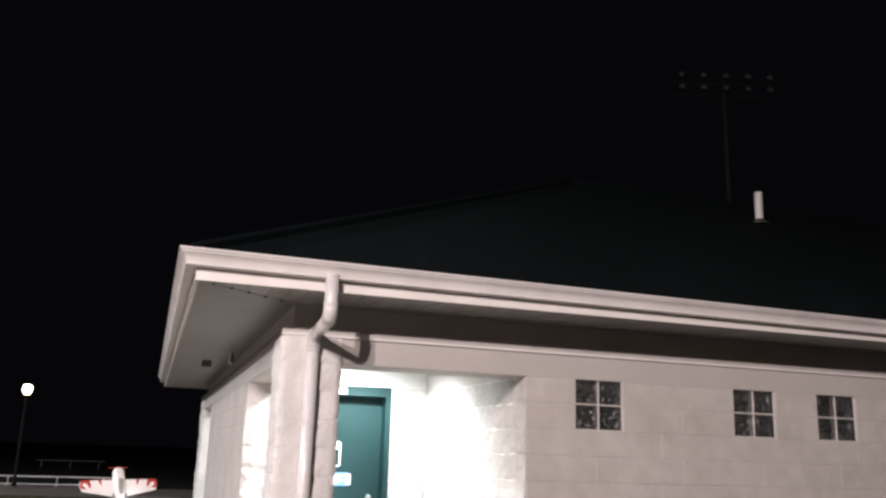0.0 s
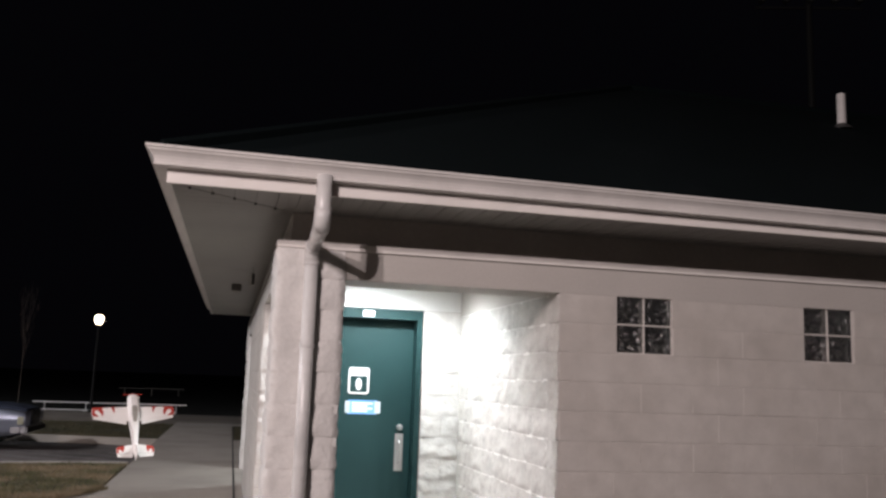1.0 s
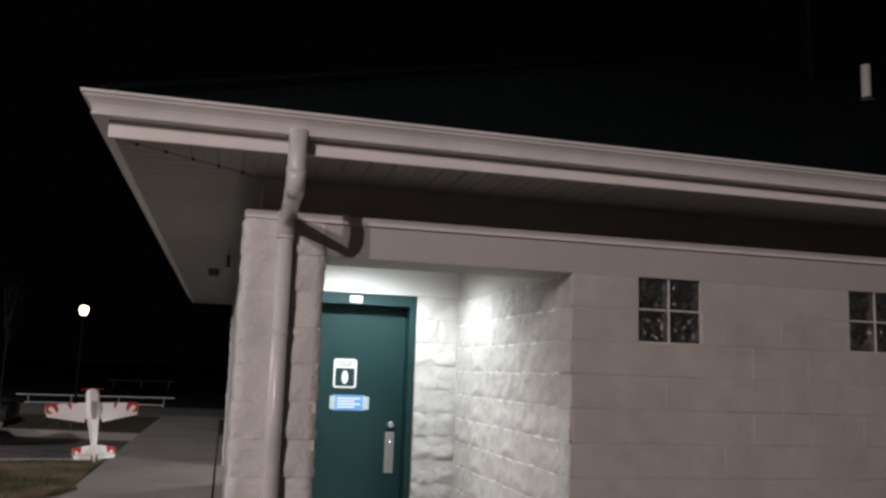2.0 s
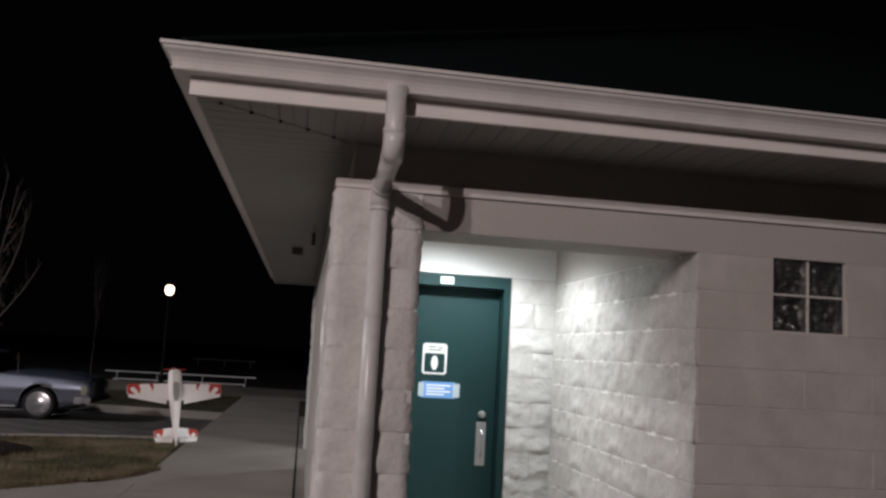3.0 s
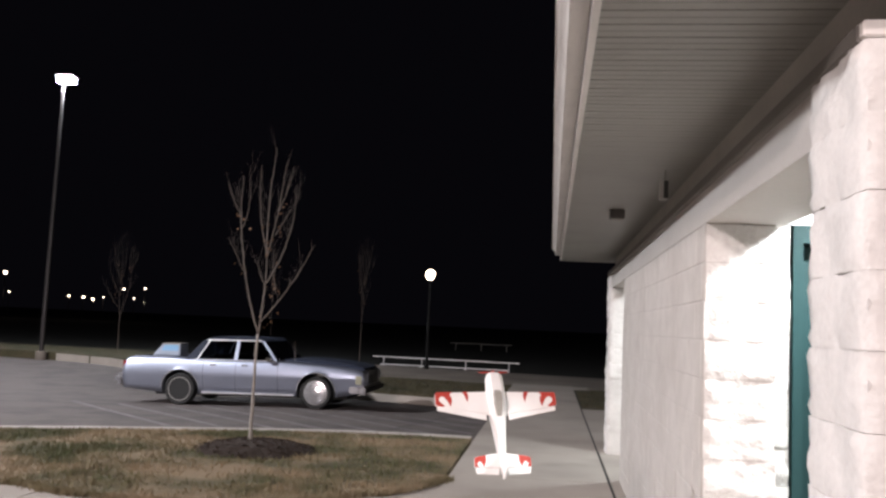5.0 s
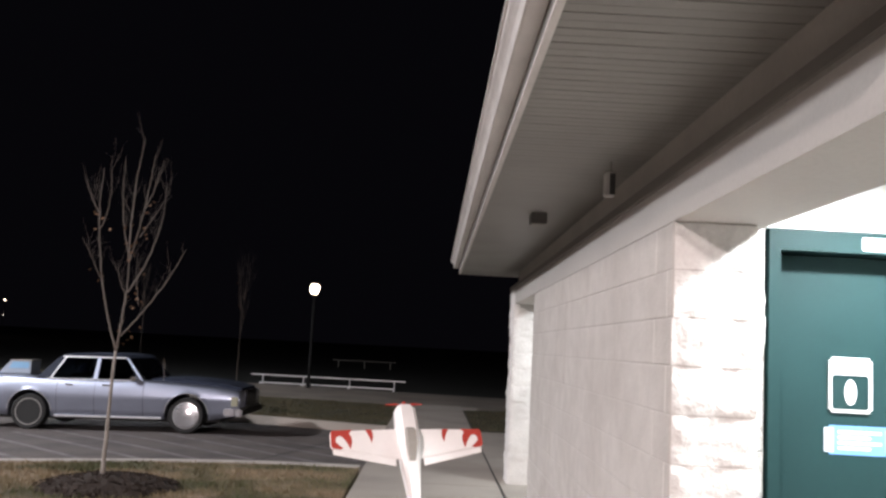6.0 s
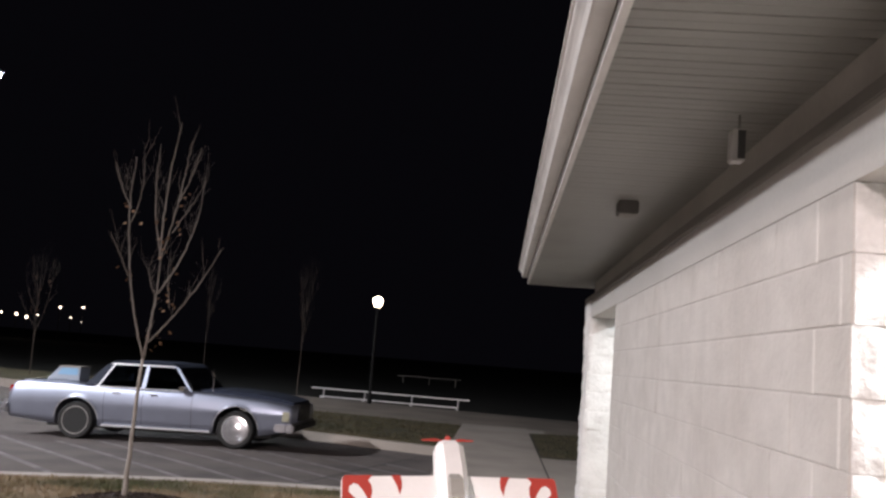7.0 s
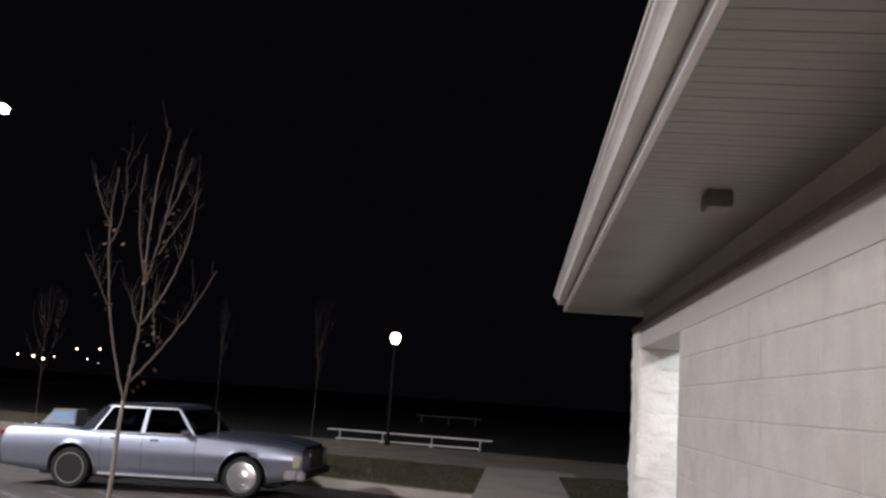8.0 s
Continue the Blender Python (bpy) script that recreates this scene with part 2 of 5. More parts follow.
def tube(bm, points, radii, count=12, capped=True):
    points = [Vector(p) for p in points]
    if not isinstance(radii, (list, tuple)):
        radii = [radii] * len(points)
    rings, side = [], None
    for i, p in enumerate(points):
        d = (points[min(i + 1, len(points) - 1)] - points[max(i - 1, 0)]).normalized()
        if side is None:
            side = d.orthogonal().normalized()
        side = (side - d * side.dot(d)).normalized()
        rings.append(ring(bm, p, side, d.cross(side), radii[i], count))
    for a, b in zip(rings, rings[1:]):
        for i in range(count):
            bm.faces.new((a[i], a[(i + 1) % count], b[(i + 1) % count], b[i]))
    if capped:
        bm.faces.new(rings[0][::-1])
        bm.faces.new(rings[-1])
    return bm


def tube_bm(points, radii, count=12):
    return tube(bmesh.new(), points, radii, count)


def lathe(bm, profile, count=20, axis="z", at=(0, 0, 0), capped=True):
    rows = []
    for r, h in profile:
        row = []
        for i in range(count):
            a = 2 * math.pi * i / count
            c, s = r * math.cos(a), r * math.sin(a)
            v = {"z": (c, s, h), "y": (c, h, s), "x": (h, c, s)}[axis]
            row.append(bm.verts.new(Vector(v) + Vector(at)))
        rows.append(row)
    for a, b in zip(rows, rows[1:]):
        for i in range(count):
            bm.faces.new((a[i], a[(i + 1) % count], b[(i + 1) % count], b[i]))
    if capped:
        bm.faces.new(rows[0][::-1])
        bm.faces.new(rows[-1])
    bmesh.ops.recalc_face_normals(bm, faces=bm.faces)
    return bm


def slab(bm, outline, z0, z1):
    """A flat piece with the given outline in x and y."""
    low = [bm.verts.new((x, y, z0(x, y) if callable(z0) else z0)) for x, y in outline]
    top = [bm.verts.new((x, y, z1(x, y) if callable(z1) else z1)) for x, y in outline]
    n = len(outline)
    bm.faces.new(low[::-1])
    bm.faces.new(top)
    for i in range(n):
        bm.faces.new((low[i], low[(i + 1) % n], top[(i + 1) % n], top[i]))
    bmesh.ops.recalc_face_normals(bm, faces=bm.faces)
    return bm


def slab_bm(*a, **k):
    return slab(bmesh.new(), *a, **k)


# ---- ground ----
def lot_z(x, y):
    return -0.13 - min(max(y - 10.0, 0.0), 6.5) * (0.0216 + 0.0047 * min(max(-5.4 - x, 0.0), 3.0))


KERB_LINE = [(-30.0, -1.5), (-14.0, 5.2), (-8.0, 8.2), (-6.0, 9.1), (-4.3, 9.75), (-3.0, 10.05), (-1.85, 10.1)]
LAWN_EDGE = [(-1.8, 6.7), (-2.2, 5.85), (-3.05, 5.05), (-3.64, 4.8), (-4.8, 4.8), (-5.9, 5.05), (-9.0, 4.3), (-14.0, 2.2), (-30.0, -4.5)]


def build_ground():
    bm = bmesh.new()
    xs = [-900, -300, -120, -60, -40, -30, -20, -10, 0, 10, 20, 30, 40, 60, 120, 300, 900]
    ys = [-900, -300, -120, -60, -40, -20, -10, 0, 10, 20, 27, 31, 40, 60, 120, 300, 900]
    grid = [[bm.verts.new((x, y, -0.27 if y >= 31 else -0.5)) for x in xs] for y in ys]
    for a, b in zip(grid, grid[1:]):
        for i in range(len(xs) - 1):
            bm.faces.new((a[i], a[i + 1], b[i + 1], b[i]))
    tagged(part("ground", bm, NIGHT_FIELD), "grassy ground reaching out to the horizon, darkened for the night", "ground", kind="structure")
    # parking lot
    outline = [(-60, 28.2), (-60, -16.0), (-30, -1.6), (-14, 5.1), (-8, 8.1), (-6, 9.0), (-4.3, 9.65), (-3, 9.95), (-1.7, 10.0), (-1.7, 17.0), (-4.0, 17.7), (-9.0, 19.6), (-14.0, 24.5), (-16.5, 27.6), (-22, 28.2)]
    bm2 = bmesh.new()
    slab(bm2, outline, -0.5, lot_z)
    for y in (10, 11, 12, 13, 14, 15, 16, 16.5):
        bmesh.ops.bisect_plane(bm2, geom=bm2.verts[:] + bm2.edges[:] + bm2.faces[:], plane_co=(0, y, 0), plane_no=(0, 1, 0))
    for x in (-11.4, -9.9, -8.4, -6.9, -5.4):
        bmesh.ops.bisect_plane(bm2, geom=bm2.verts[:] + bm2.edges[:] + bm2.faces[:], plane_co=(x, 0, 0), plane_no=(1, 0, 0))
    for v in bm2.verts:
        if v.co.z > -0.49:
            v.co.z = lot_z(v.co.x, v.co.y)
    tagged(part("road_lot", bm2, ASPHALT), "grey worn asphalt parking lot with faded paint", "parking lot", kind="structure")


def strip(bm, points, left, right, z0, z1):
    """A band along a line of points, from left to right of it."""
    pts = [Vector((x, y, 0)) for x, y in points]
    rows = []
    for i, p in enumerate(pts):
        d = (pts[min(i + 1, len(pts) - 1)] - pts[max(i - 1, 0)]).normalized()
        n = Vector((-d.y, d.x, 0))
        a, b = p + n * left, p + n * right
        rows.append([bm.verts.new((a.x, a.y, z0)), bm.verts.new((a.x, a.y, z1)), bm.verts.new((b.x, b.y, z1)), bm.verts.new((b.x, b.y, z0))])
    for a, b in zip(rows, rows[1:]):
        for i in range(4):
            bm.faces.new((a[i], a[(i + 1) % 4], b[(i + 1) % 4], b[i]))
    bm.faces.new(rows[0])
    bm.faces.new(rows[-1][::-1])
    bmesh.ops.recalc_face_normals(bm, faces=bm.faces)
    return bm


def smooth_line(points, cuts=5):
    pts = [Vector((*p, 0)) for p in points]
    out = []
    for i in range(len(pts) - 1):
        p0, p1, p2, p3 = pts[max(i - 1, 0)], pts[i], pts[i + 1], pts[min(i + 2, len(pts) - 1)]
        for k in range(cuts):
            t = k / cuts
            q = 0.5 * (2 * p1 + (p2 - p0) * t + (2 * p0 - 5 * p1 + 4 * p2 - p3) * t * t + (3 * p1 - p0 - 3 * p2 + p3) * t ** 3)
            out.append((q.x, q.y))
    out.append(points[-1])
    return out


def build_pavement():
    # concrete flags along the building and in front of it
    pavement = thing("pavement", "pale grey concrete walk with cut joints along the building", "pavement", kind="structure")
    gap = 0.008
    for y in range(10):
        y0 = 3.2 + y * 1.95
        part("flag", slab_bm([(-1.8, y0 + gap), (-0.128, y0 + gap), (-0.128, y0 + 1.95 - gap), (-1.8, y0 + 1.95 - gap)], -0.3, 0.0), CONCRETE, pavement)
    edges = (-9.1, -6.93, -5.13, -3.33, -1.8, -0.12)
    for x0, x1 in zip(edges, edges[1:]):
        for j in range(3):
            y0 = -2.65 + j * 1.95
            part("flag", slab_bm([(x0 + gap, y0 + gap), (x1 - gap, y0 + gap), (x1 - gap, y0 + 1.95 - gap), (x0 + gap, y0 + 1.95 - gap)], -0.3, 0.0), CONCRETE, pavement)
    # tongues of walk that reach to the curved lawn edge
    for x0, x1 in zip(edges[:-1], edges[1:-1]):
        part("flag", slab_bm([(x0 + gap, 3.2 + gap), (x1 - gap, 3.2 + gap), (x1 - gap, 5.6), (x0 + gap, 5.6)], -0.3, -0.001), CONCRETE, pavement)
    for j in range(5):
        y0 = -2.65 - (j + 1) * 1.95
        part("flag", slab_bm([(-1.9 + gap, y0 + gap), (-0.1 - gap, y0 + gap), (-0.1 - gap, y0 + 1.95 - gap), (-1.9 + gap, y0 + 1.95 - gap)], -0.3, 0.0), CONCRETE, pavement)
    part("bed", slab_bm([(-9.1, -2.65), (-0.1, -2.65), (-0.1, 3.2), (0.3, 3.2), (0.3, 22.6), (-1.78, 22.6), (-1.78, 6.7), (-2.2, 5.75), (-3.05, 4.95), (-3.64, 4.7), (-4.8, 4.7), (-5.9, 4.95), (-9, 4.2)], -0.5, -0.012), CONCRETE, pavement)
    part("apron", slab_bm([(-0.1, 9.78), (3.2, 9.78), (3.2, 15.9), (-0.1, 15.65)], -0.3, -0.004), CONCRETE, pavement)
    part("cross_walk", slab_bm([(-12, 24.6), (-6.2, 23.7), (-1.8, 22.9), (-0.12, 21.32), (1.0, 21.82), (6, 22.52), (30, 23.6), (30, 29.5), (2.5, 29.2), (-8.4, 31.2), (-12, 31.5)], -0.5, -0.1), DIMMED_CONCRETE, pavement, "far concrete path, dimmed in colour")
    part("expansion_joint", box_bm(-0.126, -0.102, -2.6, 21.2, -0.3, -0.006), DARK, pavement, "dark filler strip between walk and building")
    # kerb
    kerb = thing("kerb", "pale concrete kerb between lawn and asphalt", "kerb", kind="structure")
    line = smooth_line(KERB_LINE, 5)
    part("kerb_edge", strip(bmesh.new(), line, 0.09, -0.08, -0.4, 0.015), KERB, kerb)
    far = smooth_line([(-1.72, 16.95), (-3.9, 17.6), (-9.0, 19.5), (-14.0, 24.4), (-16.0, 26.4), (-18.6, 27.6), (-23, 28.3), (-60, 29)], 6)
    part("kerb_edge", strip(bmesh.new(), far, 0.09, -0.09, -0.5, -0.1), CONCRETE, kerb)
    # painted hatching
    marks = thing("road_marking", "faded white diagonal hatch lines painted on asphalt", "road marking", kind="structure")
    for i in range(10):
        total = 3.9 + 1.0 * i                 # each line runs along x + y = total
        kerb_x = [p[0] for p in KERB_LINE]
        y0 = next(y for y in np.arange(5.0, 16.0, 0.05) if total - y < -1.95 and y > 0.22 + float(np.interp(total - y, kerb_x, [p[1] for p in KERB_LINE])))
        y1 = 14.7 if total > 6.5 else 14.2
        bm = bmesh.new()
        rows = []
        for k in range(13):
            y = y0 + (y1 - y0) * k / 12
            x = total - y
            z = lot_z(x, y) + 0.006
            rows.append([bm.verts.new((x - 0.036, y - 0.036, z)), bm.verts.new((x + 0.036, y + 0.036, z))])
        for a, b in zip(rows, rows[1:]):
            bm.faces.new((a[0], a[1], b[1], b[0]))
        part("stripe", bm, PAINT, marks)
    # a sealed crack across the asphalt
    bm = bmesh.new()
    rows = []
    for k in range(25):
        y = 11.0 + 5.4 * k / 24
        x = -3.5 + 0.21 * (y - 11.0) + 0.05 * noise.noise((y * 1.9, 3.0, 0.0))
        w = 0.014 + 0.008 * noise.noise((y * 4.1, 7.0, 0.0))
        rows.append([bm.verts.new((x - w, y, lot_z(x, y) + 0.008)), bm.verts.new((x + w, y, lot_z(x, y) + 0.008))])
    for a, b in zip(rows, rows[1:]):
        bm.faces.new((a[0], a[1], b[1], b[0]))
    part("crack_seal", bm, RUBBER, marks, "dark sealed crack in the asphalt")


def lawn(name, outline, z, label, mat=None):
    bm = slab_bm(outline, -0.5, z)
    return tagged(part(name, bm, mat or SOIL), label, "lawn", kind="structure")


def inside(x, y, outline):
    hit = False
    for (x0, y0), (x1, y1) in zip(outline, outline[1:] + outline[:1]):
        if (y0 > y) != (y1 > y) and x < (x1 - x0) * (y - y0) / (y1 - y0) + x0:
            hit = not hit
    return hit


def grass(outline, z, count, seed, label, height=0.05, width=0.008, bounds=None, fringe=(), mat=BLADE):
    rng = np.random.RandomState(seed)
    xs, ys = [p[0] for p in outline], [p[1] for p in outline]
    x0, x1, y0, y1 = bounds or (min(xs), max(xs), min(ys), max(ys))
    verts, faces = [], []
    while len(faces) < count:
        x, y = rng.uniform(x0, x1), rng.uniform(y0, y1)
        edge = fringe and rng.rand() < 0.12
        if edge:
            k = rng.randint(len(fringe) - 1)
            t = rng.rand()
            x = fringe[k][0] * (1 - t) + fringe[k + 1][0] * t + rng.normal(0, 0.035)
            y = fringe[k][1] * (1 - t) + fringe[k + 1][1] * t + rng.normal(0, 0.035)
        elif not inside(x, y, outline) or math.hypot(x + 4.25, y - 7.72) < 0.6:
            continue
        patch = 0.5 + 0.45 * noise.noise((x * 1.1, y * 1.1, 0.0)) + 0.3 * noise.noise((x * 3.7, y * 3.7, 4.0))
        if not edge and rng.rand() > 1.5 * patch - 0.2:
            continue
        h, a, lean = height * rng.uniform(0.4, 1.3), rng.uniform(0, 6.28), height * rng.uniform(0.0, 0.9)
        c, s, w = math.cos(a), math.sin(a), width * rng.uniform(0.7, 1.6)
        b = rng.uniform(0, 6.28)
        n = len(verts)
        x, y = x + rng.normal(0, 0.02), y + rng.normal(0, 0.02)
        verts += [(x - w * c, y - w * s, z), (x + w * c, y + w * s, z), (x + lean * math.cos(b), y + lean * math.sin(b), z + h)]
        faces.append((n, n + 1, n + 2))
    me = bpy.data.meshes.new("grass")
    me.from_pydata(verts, [], faces)
    me.materials.append(mat)
    return tagged(new("grass", me), label, "grass", kind="stuff")


build_ground()
build_pavement()
LAWN_SOUTH = smooth_line(LAWN_EDGE, 4)
ISLAND = [(-1.84, 9.98), (-1.84, 6.7)] + LAWN_SOUTH[1:] + [(x - 0.03, y - 0.12) for x, y in KERB_LINE[:-1]]
FAR_ISLAND = [(-1.84, 17.1), (-1.84, 22.85), (-6.2, 23.6), (-12, 24.5), (-12, 32), (-60, 36), (-60, 29.0), (-23, 28.35), (-18.6, 27.65), (-16.0, 26.45), (-14.0, 24.45), (-9.0, 19.7), (-4.0, 17.8)]
PATCH = [(-0.1, 15.66), (3.2, 15.91), (12, 16.6), (12, 22.7), (6, 22.5), (1.0, 21.8), (-0.1, 21.3)]
lawn("lawn_island", ISLAND, 0.003, "thin brown and green winter lawn beside the walk")
lawn("lawn_far_island", FAR_ISLAND, -0.07, "lawn strip behind the parking bays, dimmed in colour", DIM_LAWN)
# ground out of view, added nearly black to cut bounce onto the eaves
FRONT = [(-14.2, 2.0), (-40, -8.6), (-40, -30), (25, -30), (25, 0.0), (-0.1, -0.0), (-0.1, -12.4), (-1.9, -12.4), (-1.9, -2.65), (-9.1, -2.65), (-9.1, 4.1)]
lawn("lawn_front", FRONT, -0.02, "unseen front lawn, coloured dark to cut bounced light", NIGHT_FIELD)
lawn("lawn_patch", PATCH, -0.01, "lawn patch beyond the building, dimmed in colour", DIM_LAWN)

# ---- building ----
COURSE, TOP = 0.2, 2.17          # height of a course, underside of the lintels
EAST, NORTH = 15.0, 9.75         # far walls
EAVE_W, EAVE_S, EAVE_N, EAVE_E = -0.68, -0.575, 10.43, 15.7
SOFFIT = 2.6
ALC_E = 1.92                     # east wall of the alcoves
block_meshes = {}


def smooth_block(width, variant=0):
    key = ("smooth", round(width, 3), variant)
    if key not in block_meshes:
        bm = bmesh.new()
        rows = []
        steps = max(2, round(width / 0.05))
        for k in range(steps + 1):
            x = 0.009 + (width - 0.0092) * k / steps
            low = 0.003 + 0.0034 * noise.noise((x * 17 + variant * 5.0, 1.0, variant))
            high = COURSE - 0.003 + 0.0034 * noise.noise((x * 17 + variant * 5.0, 9.0, variant))
            face = 0.0008 * noise.noise((x * 9, 4.0, variant * 3.0))
            rows.append([bm.verts.new((x, y, z)) for y, z in ((0.06, low), (0.0025, low), (face, low + 0.003), (face, high - 0.003), (0.0025, high), (0.06, high))])
        for a, b in zip(rows, rows[1:]):
            for i in range(6):
                j = (i + 1) % 6
                bm.faces.new((a[i], b[i], b[j], a[j]))
        bm.faces.new(rows[0])
        bm.faces.new(rows[-1][::-1])
        bmesh.ops.recalc_face_normals(bm, faces=bm.faces)
        count = len(bm.faces)
        if variant == 9:
            box(bm, -0.006, 0.0135, -0.0016, 0.05, 0.003, COURSE - 0.003, bevel=0.0012, segments=1)
        else:
            box(bm, 0.0, 0.0095, 0.0003, 0.05, 0.004, COURSE - 0.004, bevel=0.001, segments=1)
        me = mesh_of(bm, "block", BLOCK)
        me.materials.append(PALE_JOINT if variant in (0, 9) else BLOCK)
        for f in me.polygons:
            f.material_index = int(f.index >= count)
        block_meshes[key] = me
    return block_meshes[key]


def column_block(w, d, variant, relief=0.025):
    """One rough course of a square column: a ring of faces that bulge between the joints."""
    key = ("column", round(w, 3), round(d, 3), variant)
    if key not in block_meshes:
        bm = bmesh.new()
        rim = []
        nx, ny, nz = 11, 11, 7
        rim += [(w * i / nx, 0.0) for i in range(nx)] + [(w, d * i / ny) for i in range(ny)]
        rim += [(w * (1 - i / nx), d) for i in range(nx)] + [(0.0, d * (1 - i / ny)) for i in range(ny)]
        rows = []
        for j in range(nz + 1):
            z = 0.001 + (COURSE - 0.002) * j / nz
            edge = min(z, COURSE - z)
            swell = 0.8 + 0.2 * min(edge / 0.012, 1.0)
            row = []
            for x, y in rim:
                cx, cy = x - w / 2, y - d / 2
                h = 0.6 + 0.14 * math.sin(variant * 2.4) + 0.75 * noise.noise((x * 8 + variant * 7.1, y * 8, z * 7 + variant)) + 0.45 * noise.noise((x * 21, y * 21 + variant * 3.0, z * 21)) + 0.22 * noise.noise((x * 50, y * 50, z * 50 + variant))
                out = relief * swell * max(h, 0.1)
                ux = (1 if cx > 0 else -1) if abs(cx) > w / 2 - 1e-6 else 0
                uy = (1 if cy > 0 else -1) if abs(cy) > d / 2 - 1e-6 else 0
                soft = 0.62 if ux and uy else 1.0
                row.append(bm.verts.new((x + ux * out * soft, y + uy * out * soft, z)))
            rows.append(row)
        n = len(rim)
        for a, b in zip(rows, rows[1:]):
            for i in range(n):
                bm.faces.new((a[i], a[(i + 1) % n], b[(i + 1) % n], b[i]))
        bm.faces.new(rows[0][::-1])
        bm.faces.new(rows[-1])
        bmesh.ops.split_edges(bm, edges=[e for e in bm.edges if any(len(f.verts) > 4 for f in e.link_faces)])
        block_meshes[key] = mesh_of(bm, "block", ROUGH, True)
    return block_meshes[key]


def rough_block(width, variant, depth=0.1, relief=0.022, mat=None):
    key = ("rough", round(width, 3), variant, round(depth, 3), relief, mat)
    if key not in block_meshes:
        bm = bmesh.new()
        nx, nz = max(5, round(width / 0.024)), 9
        grid = []
        for j in range(nz + 1):
            row = []
            for i in range(nx + 1):
                u, w = i / nx, j / nz
                x, z = 0.002 + u * (width - 0.004), 0.002 + w * (COURSE - 0.004)
                edge = min(u * width, (1 - u) * width, w * COURSE, (1 - w) * COURSE)
                swell = 0.78 + 0.22 * min(edge / 0.014, 1.0)
                h = 0.5 + 0.9 * noise.noise((x * 9 + variant * 7.1, z * 9, variant * 3.3)) + 0.5 * noise.noise((x * 24, z * 24, variant * 5.7)) + 0.3 * noise.noise((x * 55, z * 55, variant * 2.9))
                row.append(bm.verts.new((x, -relief * swell * max(h, 0.28), z)))
            grid.append(row)
        for a, b in zip(grid, grid[1:]):
            for i in range(nx):
                bm.faces.new((a[i], a[i + 1], b[i + 1], b[i]))
        rim = grid[0] + [r[-1] for r in grid[1:]] + grid[-1][-2::-1] + [r[0] for r in grid[-2:0:-1]]
        back = [bm.verts.new((v.co.x, depth, v.co.z)) for v in rim]
        sides = []
        for i in range(len(rim)):
            j = (i + 1) % len(rim)
            sides.append(bm.faces.new((rim[j], rim[i], back[i], back[j])))
        sides.append(bm.faces.new(back))
        bmesh.ops.split_edges(bm, edges=[e for e in bm.edges if any(f in sides for f in e.link_faces) and not all(f in sides for f in e.link_faces)])
        block_meshes[key] = mesh_of(bm, "block", mat or ROUGH, True)
    return block_meshes[key]


def place(mesh, parent, m, name="block"):
    ob = new(name, mesh)
    ob.matrix_basis = m
    ob.parent = parent
    return ob


def courses(parent, length, to_world, rough=False, holes=(), z_top=TOP, variants=4, seed=0, depth=0.1, unit=0.4, relief=0.022, mat=None, lead=None, pale_end=False):
    """Lay blocks in running bond on a face of the given length; to_world(u, z) gives the pose of a block."""
    rng = random.Random(seed)
    k = 0
    z = z_top - COURSE
    while z > -0.25:
        cuts = [0.0]
        first = unit if lead is None else lead
        u = first + (unit / 2 if k % 2 else 0.0) - (unit if k % 2 and lead is None else 0.0)
        while u < length - 0.06:
            cuts.append(u)
            u += unit
        cuts.append(length)
        for a, b in zip(cuts, cuts[1:]):
            spans = [(a, b)]
            for h0, h1, z0, z1 in holes:
                if z + COURSE / 2 > z0 and z + COURSE / 2 < z1:
                    spans = [s for p, q in spans for s in ((p, min(q, h0)), (max(p, h1), q)) if s[1] - s[0] > 0.03]
            for p, q in spans:
                mesh = rough_block(q - p, rng.randrange(variants), depth, relief, mat) if rough else smooth_block(q - p, 9 if pale_end and q == length else rng.randrange(5))
                proud = 0.0 if rough else rng.uniform(-0.0016, 0.0012)
                place(mesh, parent, to_world(p, z) @ pose(0, proud, 0, 0, 0, 0 if rough else rng.uniform(-0.18, 0.18)))
        z -= COURSE
        k += 1


WIN_W, WIN_H = 0.43, 0.4


def glass_pane(variant):
    """A glass block with a rippled face inside a flat rim."""
    key = ("pane", variant)
    if key not in block_meshes:
        w, h, n = WIN_W / 2 - 0.009, WIN_H / 2 - 0.009, 16
        bm = bmesh.new()
        grid = []
        for j in range(n + 1):
            row = []
            for i in range(n + 1):
                u, v = i / n, j / n
                rim = min(u, 1 - u, v, 1 - v)
                wave = 0.0 if rim < 0.09 else 0.024 * (0.5 + noise.noise((u * 5 + variant * 4.0, v * 5, variant * 2.0)) + 0.75 * noise.noise((u * 10, v * 10, variant * 6.0)))
                row.append(bm.verts.new((u * w, (0.004 if rim < 0.01 else 0.0) + wave, v * h)))
            grid.append(row)
        for a, b in zip(grid, grid[1:]):
            for i in range(n):
                bm.faces.new((a[i], a[i + 1], b[i + 1], b[i]))
        loop = grid[0] + [r[-1] for r in grid[1:]] + grid[-1][-2::-1] + [r[0] for r in grid[-2:0:-1]]
        back = [bm.verts.new((v.co.x, 0.08, v.co.z)) for v in loop]
        for i in range(len(loop)):
            j = (i + 1) % len(loop)
            bm.faces.new((loop[j], loop[i], back[i], back[j]))
        bm.faces.new(back)
        bmesh.ops.recalc_face_normals(bm, faces=bm.faces)
        block_meshes[key] = mesh_of(bm, "pane", BLOCK_GLASS, True)
    return block_meshes[key]


